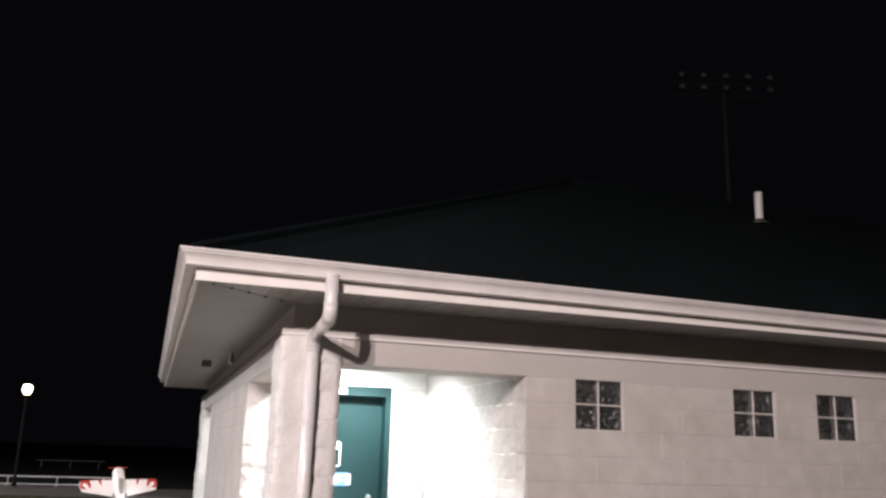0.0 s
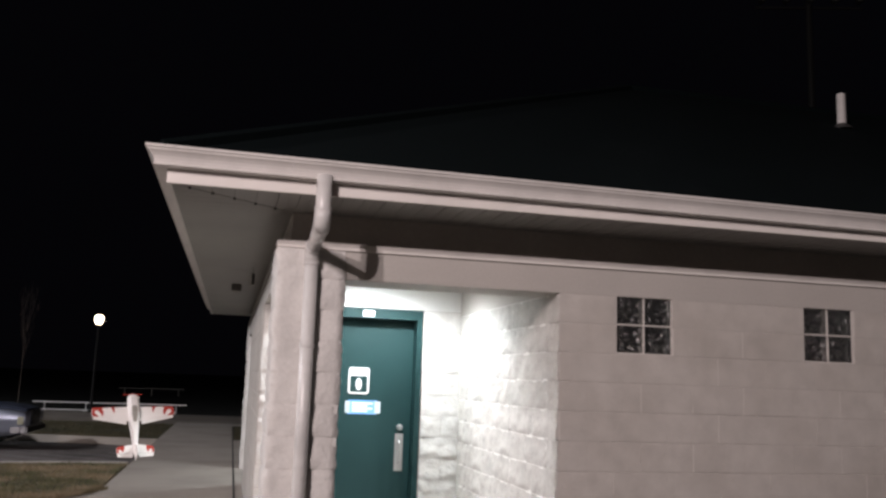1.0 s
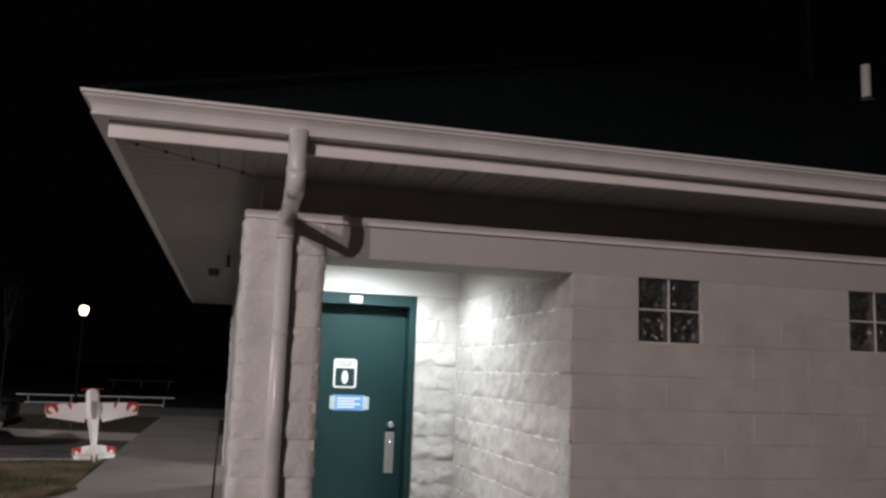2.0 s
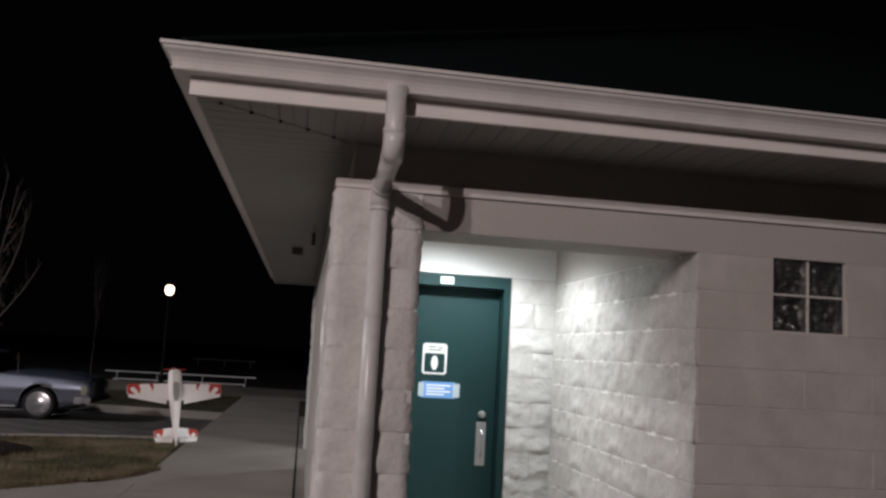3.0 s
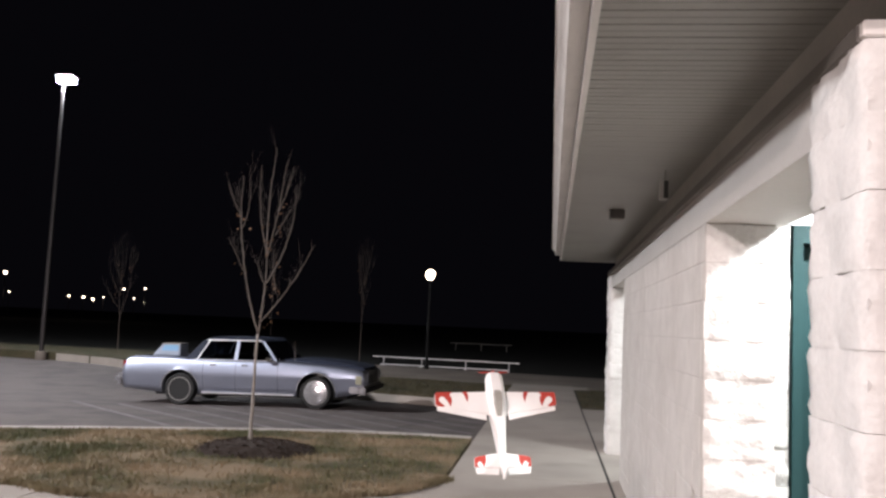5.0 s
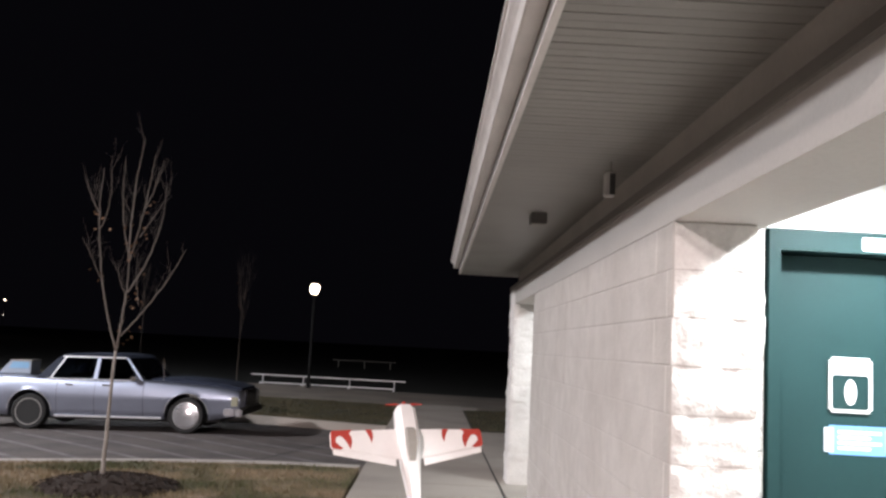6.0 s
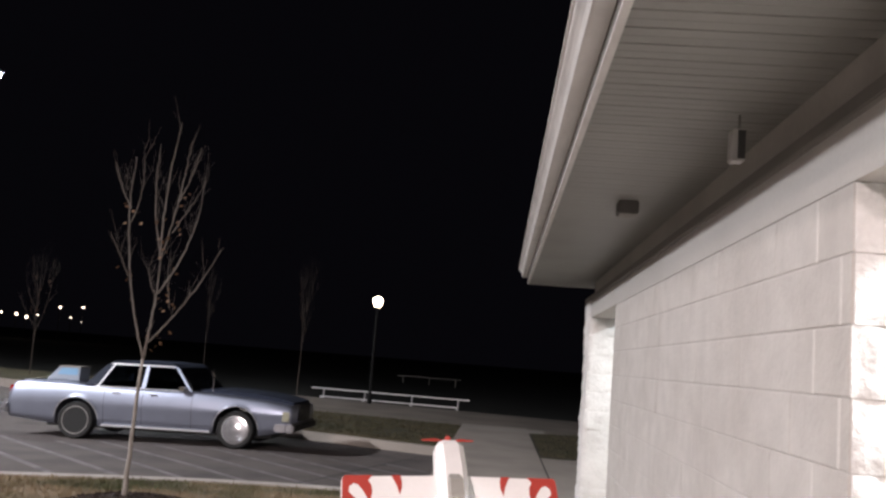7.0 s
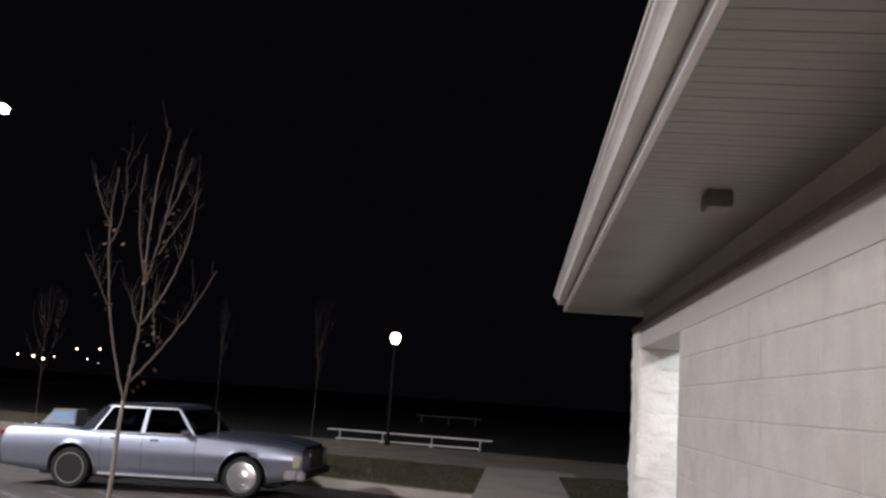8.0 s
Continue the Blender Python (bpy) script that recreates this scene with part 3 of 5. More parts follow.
def window_unit(index, x0):
    ob = thing(f"window_{index}", "small dark window of four glass blocks", "window", "glass block windows", "structure", at=Matrix.Translation((x0, 0, TOP + 0.008 - WIN_H)))
    w, h = WIN_W / 2, WIN_H / 2
    for i in range(2):
        for j in range(2):
            place(glass_pane((index + 2 * i + j) % 4), ob, pose(0.0045 + i * w, 0.026, 0.0045 + j * h), "pane")
    part("mortar_cross", box(box_bm(w - 0.0055, w + 0.0055, 0.02, 0.1, 0.0, WIN_H), 0.0, WIN_W, 0.0205, 0.1, h - 0.005, h + 0.005), PALE_JOINT, ob)
    bm = box_bm(-0.004, 0.004, 0.006, 0.12, -0.004, WIN_H + 0.002)
    box(bm, WIN_W - 0.004, WIN_W + 0.004, 0.006, 0.12, -0.004, WIN_H + 0.002)
    box(bm, 0.004, WIN_W - 0.004, 0.006, 0.12, -0.005, 0.004)
    box(bm, 0.004, WIN_W - 0.004, 0.006, 0.12, WIN_H - 0.004, WIN_H + 0.002)
    part("window_frame", bm, PALE_JOINT, ob)


WINDOWS = [2.34, 3.837, 4.713, 6.275]


def build_walls():
    # core of the south wall, with openings behind the glass blocks
    z0, z1 = TOP + 0.004 - WIN_H, TOP + 0.003
    xs = [ALC_E] + [v for x in WINDOWS for v in (x, x + WIN_W)] + [EAST]
    bm = bmesh.new()
    for i in range(0, len(xs), 2):
        box(bm, xs[i], xs[i + 1], 0.0022, 0.2, z0, z1)
    box(bm, ALC_E, EAST, 0.0022, 0.2, -0.4, z0)
    box(bm, ALC_E, EAST, 0.0022, 0.2, z1, TOP + 0.0025)
    south = tagged(part("wall_south", bm, MORTAR), "pale painted concrete block wall with faint joints", "wall", kind="structure")
    courses(south, 7.2 - ALC_E, lambda u, z: pose(ALC_E + u, 0, z), holes=[(x - ALC_E, x + WIN_W - ALC_E, z0, z1) for x in WINDOWS])
    part("far_stretch", box_bm(7.2, EAST, 0.0, 0.1, -0.4, TOP), BLOCK, south)
    for i, x in enumerate(WINDOWS):
        window_unit(i + 1, x)
    # lintel course and frieze all round
    lint = thing("wall_lintel", "smooth pale painted lintel band above the openings", "lintel", kind="structure")
    part("beam", box_bm(0.422, EAST, 0.0, 0.4, TOP + 0.003, 2.36), SMOOTH, lint)
    part("beam", box_bm(0.0, 0.4, 0.452, NORTH - 0.457, TOP + 0.003, 2.36), SMOOTH, lint)
    part("beam", box_bm(0.422, EAST, NORTH - 0.4, NORTH, TOP + 0.003, 2.36), SMOOTH, lint)
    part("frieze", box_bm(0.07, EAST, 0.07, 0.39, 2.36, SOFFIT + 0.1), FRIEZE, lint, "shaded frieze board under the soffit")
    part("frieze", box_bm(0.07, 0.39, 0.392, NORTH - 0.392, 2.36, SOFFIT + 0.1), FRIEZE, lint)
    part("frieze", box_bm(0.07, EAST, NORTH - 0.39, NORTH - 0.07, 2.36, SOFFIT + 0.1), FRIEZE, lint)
    trim = thing("trim", "white metal trim strip along the wall top", "trim", kind="structure")
    part("strip", box_bm(-0.022, EAST, -0.022, 0.0115, 2.358, 2.402, bevel=0.004), TRIM, trim)
    # side strip toned dark for the eave's shade, unlike the front one
    part("strip", box_bm(-0.026, 0.0115, 0.012, NORTH + 0.022, 2.352, 2.402, bevel=0.004), EAVE_SHADE, trim, "side wall trim strip, coloured dark as in eave shade")
    part("strip", box_bm(0.012, EAST, NORTH - 0.0115, NORTH + 0.022, 2.358, 2.402, bevel=0.004), TRIM, trim)
    part("ledge", box_bm(0.012, EAST, 0.012, 0.3, 2.361, 2.39), TRIM, trim)
    part("ledge", box_bm(0.0121, 0.3, 0.301, NORTH - 0.012, 2.361, 2.39), TRIM, trim)
    # west wall between the alcoves
    west = tagged(part("wall_west", box_bm(0.004, 0.348, 2.318, 7.27, -0.4, TOP + 0.002), MORTAR), "pale painted concrete block side wall", "wall", kind="structure")
    courses(west, 7.28 - 2.32, lambda u, z: pose(0, 7.28 - u, z, 0, 0, -90), lead=0.284, pale_end=True)
    courses(west, 0.352, lambda u, z: pose(u + 0.004 + 0.011 * noise.noise((z * 7.3, 0.0, 3.0)), 2.32, z), rough=True, seed=3, unit=1.6, relief=0.019)
    # alcove back walls and side walls
    back = tagged(part("wall_alcove_back", box_bm(0.345, 0.51, 2.64, 2.8, -0.4, 2.62), MORTAR), "split-face block wall beside the green door", "wall", kind="structure")
    part("wall_core", box_bm(1.53, ALC_E + 0.1, 2.62, 2.8, -0.4, 2.214), MORTAR, back)
    part("header", box_bm(0.345, ALC_E - 0.002, 2.615, 2.639, 2.215, 2.615), ALCOVE_WHITE, back, "smooth white header above the door")
    part("header_core", box_bm(0.511, 1.529, 2.64, 2.8, 2.215, 2.615), MORTAR, back)
    courses(back, ALC_E - 1.535, lambda u, z: pose(1.535 + u, 2.622, z), rough=True, seed=5, z_top=TOP + 0.04, relief=0.02)
    courses(back, 0.15, lambda u, z: pose(0.355 + u, 2.63, z), rough=True, seed=6, z_top=TOP + 0.04)
    side = tagged(part("wall_alcove_side", box_bm(ALC_E - 0.0075, ALC_E + 0.25, 0.21, 2.639, -0.4, 2.62), ALCOVE_JOINT), "split-face block side wall of the lit alcove", "wall", kind="structure")
    courses(side, 2.62, lambda u, z: pose(ALC_E - 0.0035, 2.62 - u, z, 0, 0, -90), rough=True, seed=7, relief=0.016, unit=1.6, mat=ALCOVE_BLOCK)
    part("upper", box_bm(ALC_E - 0.014, ALC_E - 0.0032, 0.41, 2.61, TOP + 0.004, 2.6), SMOOTH, side)
    far = tagged(part("wall_far_alcove", box_bm(0.39, ALC_E + 0.25, 6.9, 7.1, -0.4, 2.62), BLOCK), "pale block wall inside the far alcove", "wall", kind="structure")
    part("far_side", box_bm(ALC_E, ALC_E + 0.25, 7.101, NORTH - 0.21, -0.4, 2.62), BLOCK, far)
    tagged(part("wall_north", box_bm(ALC_E, EAST, NORTH - 0.2, NORTH, -0.4, TOP + 0.01), BLOCK), "pale block end wall", "wall", kind="structure")
    tagged(part("wall_east", box_bm(EAST - 0.2, EAST - 0.002, 0.41, NORTH - 0.41, -0.4, SOFFIT), BLOCK), "pale block far end wall", "wall", kind="structure")
    tagged(part("floor", box_bm(-0.095, EAST, 0.0, NORTH, -0.4, 0.004), CONCRETE), "plain concrete floor slab of the building", "floor", kind="structure")
    # corner columns
    for name, x0, y0, seed in (("column_southwest", 0.0, 0.0, 11), ("column_northwest", 0.0, NORTH - 0.45, 17)):
        col = tagged(part(name, box_bm(x0 - 0.006, x0 + 0.421, y0 - 0.006, y0 + 0.451, -0.4, TOP + 0.186), ROUGH), "square corner column of rough split-face blocks", "column", "corner columns", "structure")
        rng = random.Random(seed)
        w, d = 0.415, 0.445
        for k in range(13):
            tall = 0.93 if k == 0 else 1.0
            z = TOP if k == 0 else TOP - k * COURSE
            place(column_block(w, d, rng.randrange(7)), col, pose(x0, y0, z) @ Matrix.Diagonal((1, 1, tall, 1)))
    # ceilings
    tagged(part("ceiling_alcove_near", box_bm(0.345, ALC_E + 0.01, 0.395, 2.62, 2.6, 2.64), ALCOVE_WHITE), "plain painted alcove ceiling", "ceiling", kind="structure")
    tagged(part("ceiling_alcove_far", box_bm(0.4, ALC_E + 0.01, 7.1, NORTH - 0.4, 2.6, 2.64), SMOOTH), "plain painted alcove ceiling", "ceiling", kind="structure")
    tagged(part("ceiling_inside", box_bm(ALC_E + 0.26, EAST - 0.2, 0.2, NORTH - 0.2, 2.45, 2.5), DARK), "dark ceiling inside the building", "ceiling", kind="structure")


def build_soffit():
    bm = bmesh.new()
    pitch = 0.127
    prof = [(0.0, 0.0), (0.054, 0.0), (0.056, 0.0016), (0.06, 0.0016), (0.062, 0.0), (0.116, 0.0), (0.118, 0.006), (0.125, 0.006), (0.127, 0.0)]

    def sweep(start, end, edge, inner):
        cells, s = [], start
        while s < end - 1e-6:
            cells += [(min(s + a, end), SOFFIT + h) for a, h in prof[:-1]]
            s += pitch
        cells.append((end, SOFFIT))
        rows = [(edge(s, z), inner(s, z)) for s, z in cells]
        vs = [(bm.verts.new(a), bm.verts.new(b)) for a, b in rows]
        for (a, b), (c, d) in zip(vs, vs[1:]):
            if (a.co - c.co).length > 1e-5:
                bm.faces.new((a, b, d, c))

    kw, ks, kn = EAVE_W, EAVE_S, EAVE_N - NORTH
    sweep(EAVE_S, EAVE_N, lambda s, z: (kw, s, z), lambda s, z: (kw * s / ks if s < 0 else (kw * (s - NORTH) / kn if s > NORTH else 0.075), s, z))
    sweep(EAVE_W, EAVE_E, lambda s, z: (s, ks, z), lambda s, z: (s, ks * s / kw if s < 0 else 0.075, z))
    sweep(EAVE_W, EAVE_E, lambda s, z: (s, EAVE_N, z), lambda s, z: (s, NORTH + kn * s / kw if s < 0 else NORTH - 0.075, z))
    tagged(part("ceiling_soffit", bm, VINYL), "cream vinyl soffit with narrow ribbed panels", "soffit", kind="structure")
    mitre = bmesh.new()
    notch = bmesh.new()
    for k in range(5):
        x = EAVE_W + 0.1215 + pitch * k
        y = EAVE_S * x / EAVE_W
        r = 0.007 + 0.002 * math.sin(k * 3.1)
        box(notch, x - 1.2 * r, x + 1.2 * r, y - r, y + 1.5 * r, SOFFIT - 0.008, SOFFIT + 0.002)
    tube(mitre, [(EAVE_W + 0.01, EAVE_S + 0.01, SOFFIT + 0.001), (0.0, 0.0, SOFFIT + 0.001)], 0.006, 6)
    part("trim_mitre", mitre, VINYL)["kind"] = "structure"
    part("joint_gap", notch, DARK, bpy.data.objects["trim_mitre"], "dark gaps where the ribs meet the strip")
    bpy.data.objects["trim_mitre"]["label"] = "thin cream cover strip on the soffit corner joint"
    bpy.data.objects["trim_mitre"]["category"] = "trim"


def build_roof():
    # hipped roof
    slope, lift = 0.515, 2.775
    x0, x1, y0, y1 = EAVE_W - 0.03, EAVE_E + 0.03, EAVE_S - 0.03, EAVE_N + 0.03
    run = (y1 - y0) / 2
    peak = lift + slope * run
    bm = bmesh.new()
    base = [bm.verts.new(p) for p in ((x0, y0, lift), (x1, y0, lift), (x1, y1, lift), (x0, y1, lift))]
    low = [bm.verts.new((v.co.x, v.co.y, lift - 0.06)) for v in base]
    ra, rb = bm.verts.new((x0 + run, y0 + run, peak)), bm.verts.new((x1 - run, y0 + run, peak))
    for f in ((base[0], base[1], rb, ra), (base[1], base[2], rb), (base[2], base[3], ra, rb), (base[3], base[0], ra)):
        bm.faces.new(f)
    for i in range(4):
        bm.faces.new((low[i], low[(i + 1) % 4], base[(i + 1) % 4], base[i]))
    bm.faces.new(low[::-1])
    bmesh.ops.recalc_face_normals(bm, faces=bm.faces)
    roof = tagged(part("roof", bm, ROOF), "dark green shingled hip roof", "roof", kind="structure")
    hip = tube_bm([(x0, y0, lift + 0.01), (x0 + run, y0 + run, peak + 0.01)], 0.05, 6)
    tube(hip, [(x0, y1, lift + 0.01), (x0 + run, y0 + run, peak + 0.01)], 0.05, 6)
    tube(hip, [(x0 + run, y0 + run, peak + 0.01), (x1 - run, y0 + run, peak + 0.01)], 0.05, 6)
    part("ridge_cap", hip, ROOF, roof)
    # fascia boards
    fas = thing("fascia", "white metal fascia board under the gutter", "fascia", kind="structure")
    t = 0.025
    part("board", box_bm(EAVE_W, EAVE_E, EAVE_S - 0.001, EAVE_S + t, SOFFIT - 0.004, 2.715), TRIM, fas)
    # gutter shadow put into the board's colour; white strip below is its lit edge
    part("board", box_bm(EAVE_W - 0.001, EAVE_W + t, EAVE_S + t, EAVE_N - t, SOFFIT + 0.014, 2.715), EAVE_SHADE, fas, "side fascia, coloured dark as in gutter shade")
    part("edge_lip", box_bm(EAVE_W - 0.003, EAVE_W + t, EAVE_S + t, EAVE_N - t, SOFFIT - 0.004, SOFFIT + 0.0138, bevel=0.003), WHITE_METAL, fas, "narrow white strip for the lit bottom edge of the fascia")
    part("board", box_bm(EAVE_W, EAVE_E, EAVE_N - t, EAVE_N + 0.001, SOFFIT - 0.004, 2.715), WHITE_METAL, fas)
    part("board", box_bm(EAVE_E - t, EAVE_E, EAVE_S + t, EAVE_N - t, SOFFIT - 0.004, 2.715), WHITE_METAL, fas)
    # gutter, mitred round the corners
    prof = [(0.0, 2.788), (0.0, 2.677), (0.062, 2.677), (0.07, 2.68), (0.072, 2.688), (0.067, 2.693), (0.07, 2.712), (0.077, 2.73), (0.09, 2.746), (0.103, 2.757), (0.107, 2.768), (0.116, 2.772), (0.117, 2.786), (0.106, 2.788), (0.1, 2.772), (0.078, 2.75), (0.058, 2.69), (0.006, 2.69), (0.006, 2.788)]
    gutter = thing("gutter", "white metal roof gutter along the eaves", "gutter", kind="structure")

    def run_of(name, corners):
        bm = bmesh.new()
        rows = [[bm.verts.new(c(u, z)) for u, z in prof] for c in corners]
        for a, b in zip(rows, rows[1:]):
            for i in range(len(prof)):
                j = (i + 1) % len(prof)
                bm.faces.new((a[i], a[j], b[j], b[i]))
        bm.faces.new(rows[0][::-1])
        bm.faces.new(rows[-1])
        bmesh.ops.recalc_face_normals(bm, faces=bm.faces)
        part(name, bm, WHITE_METAL, gutter)

    g = 0.002
    run_of("gutter_run", [lambda u, z: (EAVE_W - u, EAVE_S - u - g, z), lambda u, z: (EAVE_E + u, EAVE_S - u - g, z - 0.09)])
    run_of("gutter_run", [lambda u, z: (EAVE_W - u - g, EAVE_S - u, z), lambda u, z: (EAVE_W - u - g, EAVE_N + u, z)])
    run_of("gutter_run", [lambda u, z: (EAVE_W - u, EAVE_N + u + g, z), lambda u, z: (EAVE_E + u, EAVE_N + u + g, z)])
    bm = bmesh.new()
    for x in (EAVE_W + 0.03, 1.2, 4.2, 7.2):
        outer = [(u + 0.002, z - 0.0055 * (x - EAVE_W)) for u, z in prof[3:13]]
        rows = [[bm.verts.new((xx, EAVE_S - g - u, z)) for u, z in outer] for xx in (x - 0.012, x + 0.012)]
        for i in range(len(outer) - 1):
            bm.faces.new((rows[0][i], rows[0][i + 1], rows[1][i + 1], rows[1][i]))
    part("gutter_joint", bm, WHITE_METAL, gutter)
    # vent pipe
    z = lift + slope * (3.6 - y0)
    pipe = thing("vent_pipe", "short white plastic vent pipe on the roof", "pipe", at=Matrix.Translation((7.14, 3.6, z - 0.03)))
    part("pipe_wall", tube_bm([(0, 0, -0.1), (0, 0, 0.47)], 0.055, 14), WHITE_METAL, pipe)
    part("flashing", lathe(bmesh.new(), [(0.13, 0.0), (0.13, 0.012), (0.065, 0.07), (0.058, 0.07)], 14), DARK_PLASTIC, pipe)


def build_downspout():
    x = 0.2
    ds = thing("downspout", "round off-white metal downspout with elbows", "downspout")
    r = 0.046
    part("outlet", tube_bm([(x, -0.64, 2.70), (x, -0.64, 2.5), (x, -0.638, 2.47)], r, 16), PIPE_METAL, ds, smooth=True)
    upper = [(x, -0.64, 2.5), (x, -0.638, 2.455), (x, -0.62, 2.42), (x, -0.585, 2.395)]
    part("elbow", tube_bm(upper, r * 1.07, 16), PIPE_METAL, ds, smooth=True)
    part("offset_pipe", tube_bm([(x, -0.6, 2.405), (x, -0.12, 2.36)], r * 0.98, 16), PIPE_METAL, ds, smooth=True)
    lower = [(x, -0.14, 2.362), (x, -0.095, 2.35), (x, -0.07, 2.315), (x, -0.064, 2.25)]
    part("elbow", tube_bm(lower, r * 1.07, 16), PIPE_METAL, ds, smooth=True)
    part("pipe", tube_bm([(x, -0.064, 2.28), (x, -0.064, 0.12)], r * 0.93, 16), PIPE_METAL, ds, smooth=True)
    for a, b in (((x, -0.64, 2.492), (x, -0.64, 2.512)), ((x, -0.597, 2.402), (x, -0.581, 2.3985)), ((x, -0.143, 2.362), (x, -0.127, 2.3585)), ((x, -0.064, 2.246), (x, -0.064, 2.262))):
        part("collar", tube_bm([a, b], r * 1.13, 16), PIPE_METAL, ds, "rolled joint rim")
    part("shoe", tube_bm([(x, -0.064, 0.15), (x, -0.08, 0.09), (x, -0.16, 0.05), (x, -0.24, 0.035)], r * 1.03, 16), PIPE_METAL, ds, smooth=True)
    for z in (1.72, 0.6):
        part("strap", lathe(bmesh.new(), [(r, z), (r + 0.002, z + 0.001), (r + 0.002, z + 0.03), (r, z + 0.031)], 16, at=(x, -0.064, 0)), PIPE_METAL, ds)
        part("bracket", box_bm(x - 0.03, x + 0.03, -0.03, 0.01, z + 0.004, z + 0.027), PIPE_METAL, ds)


DOOR_SET_BACK = 0.055


def build_door():
    door = thing("door_1", "closed dark green steel restroom door in green frame", "door", kind="structure", at=Matrix.Translation((0.515, 2.60, 0.0)))
    w = 1.005
    bm = box_bm(0.0, 0.052, 0.0, 0.2, 0.0, 2.21)
    box(bm, w - 0.052, w, 0.0, 0.2, 0.0, 2.21)
    box(bm, 0.052, w - 0.052, 0.001, 0.2, 2.115, 2.209)
    part("door_frame", bm, GREEN, door)
    part("door_leaf", box_bm(0.056, w - 0.056, 0.075, 0.12, 0.01, 2.11, bevel=0.003), GREEN, door)
    part("push_plate", box_bm(0.80, 0.88, 0.071, 0.0755, 0.68, 1.03, bevel=0.002), STEEL, door, "brushed steel pull plate")
    bm = tube_bm([(0.84, 0.071, 0.76), (0.84, 0.03, 0.76), (0.84, 0.02, 0.78), (0.84, 0.02, 0.94), (0.84, 0.03, 0.96), (0.84, 0.071, 0.96)], 0.008, 8)
    part("handle", bm, STEEL, door, "steel pull handle")
    part("lock", lathe(bmesh.new(), [(0.03, 0.076), (0.03, 0.055), (0.022, 0.045), (0.012, 0.043)], 14, "y", (0.84, 0, 1.09)), STEEL, door, "round steel deadbolt")
    part("header_label", box_bm(0.42, 0.53, -0.004, 0.001, 2.128, 2.188, bevel=0.004), SIGN_WHITE, door, "small white label on the door header")
    for z in (0.25, 1.06, 1.88):
        part("hinge", tube_bm([(0.05, 0.068, z), (0.05, 0.068, z + 0.11)], 0.009, 8), STEEL, door)
    sign = part("restroom_sign", box_bm(0.325, 0.525, 0.068, 0.0745, 1.395, 1.645, bevel=0.012), SIGN_WHITE, door, "white and green restroom sign with a plain symbol")
    part("sign_field", box_bm(0.342, 0.508, 0.0655, 0.0685, 1.41, 1.565, bevel=0.006), GREEN, sign)
    bm = bmesh.new()
    slab(bm, [(0.425 + 0.028 * math.cos(a) , 1.487 + 0.058 * math.sin(a)) for a in [i * math.pi / 9 for i in range(18)]], 0.0, 0.003)
    bmesh.ops.transform(bm, matrix=Matrix(((1, 0, 0, 0), (0, 0, -1, 0.066), (0, 1, 0, 0), (0, 0, 0, 1))), verts=bm.verts)
    part("symbol", bm, SIGN_WHITE, sign)
    for x0, x1, z in ((0.37, 0.43, 1.61), (0.45, 0.49, 1.605), (0.37, 0.48, 1.585)):
        part("text_bar", box_bm(x0, x1, 0.066, 0.0684, z, z + 0.012), GREY_PLASTIC, sign)
    note = part("paper_notice", box_bm(0.33, 0.61, 0.0715, 0.0745, 1.205, 1.335), SIGN_BLUE, door, "blue paper notice taped to the door")
    for x0, x1 in ((0.305, 0.35), (0.59, 0.645)):
        part("tape", box_bm(x0, x1, 0.0695, 0.0714, 1.215, 1.325), TAPE, note)
    for k in range(4):
        part("text_bar", box_bm(0.37, 0.57 - 0.05 * (k % 2), 0.0705, 0.0714, 1.30 - 0.024 * k, 1.312 - 0.024 * k), SIGN_WHITE, note)
    for ob in door.children:
        ob.location.y += 0.0 if ob.name.split(".")[0] in ("door_frame", "header_label") else DOOR_SET_BACK
    part("threshold", box_bm(0.05, w - 0.05, 0.02, 0.14, 0.004, 0.016), STEEL, door)


def ceiling_fixture(place_at):
    ob = thing("alcove_ceiling_light", "round white ceiling light with glowing diffuser", "ceiling light", at=Matrix.Translation(place_at))
    part("housing", lathe(bmesh.new(), [(0.15, 0.0), (0.15, -0.03), (0.135, -0.04), (0.13, -0.04)], 24), WHITE_METAL, ob)
    part("diffuser", lathe(bmesh.new(), [(0.128, -0.038), (0.12, -0.048), (0.07, -0.055), (0.01, -0.056)], 24), GLOW_ALCOVE, ob)


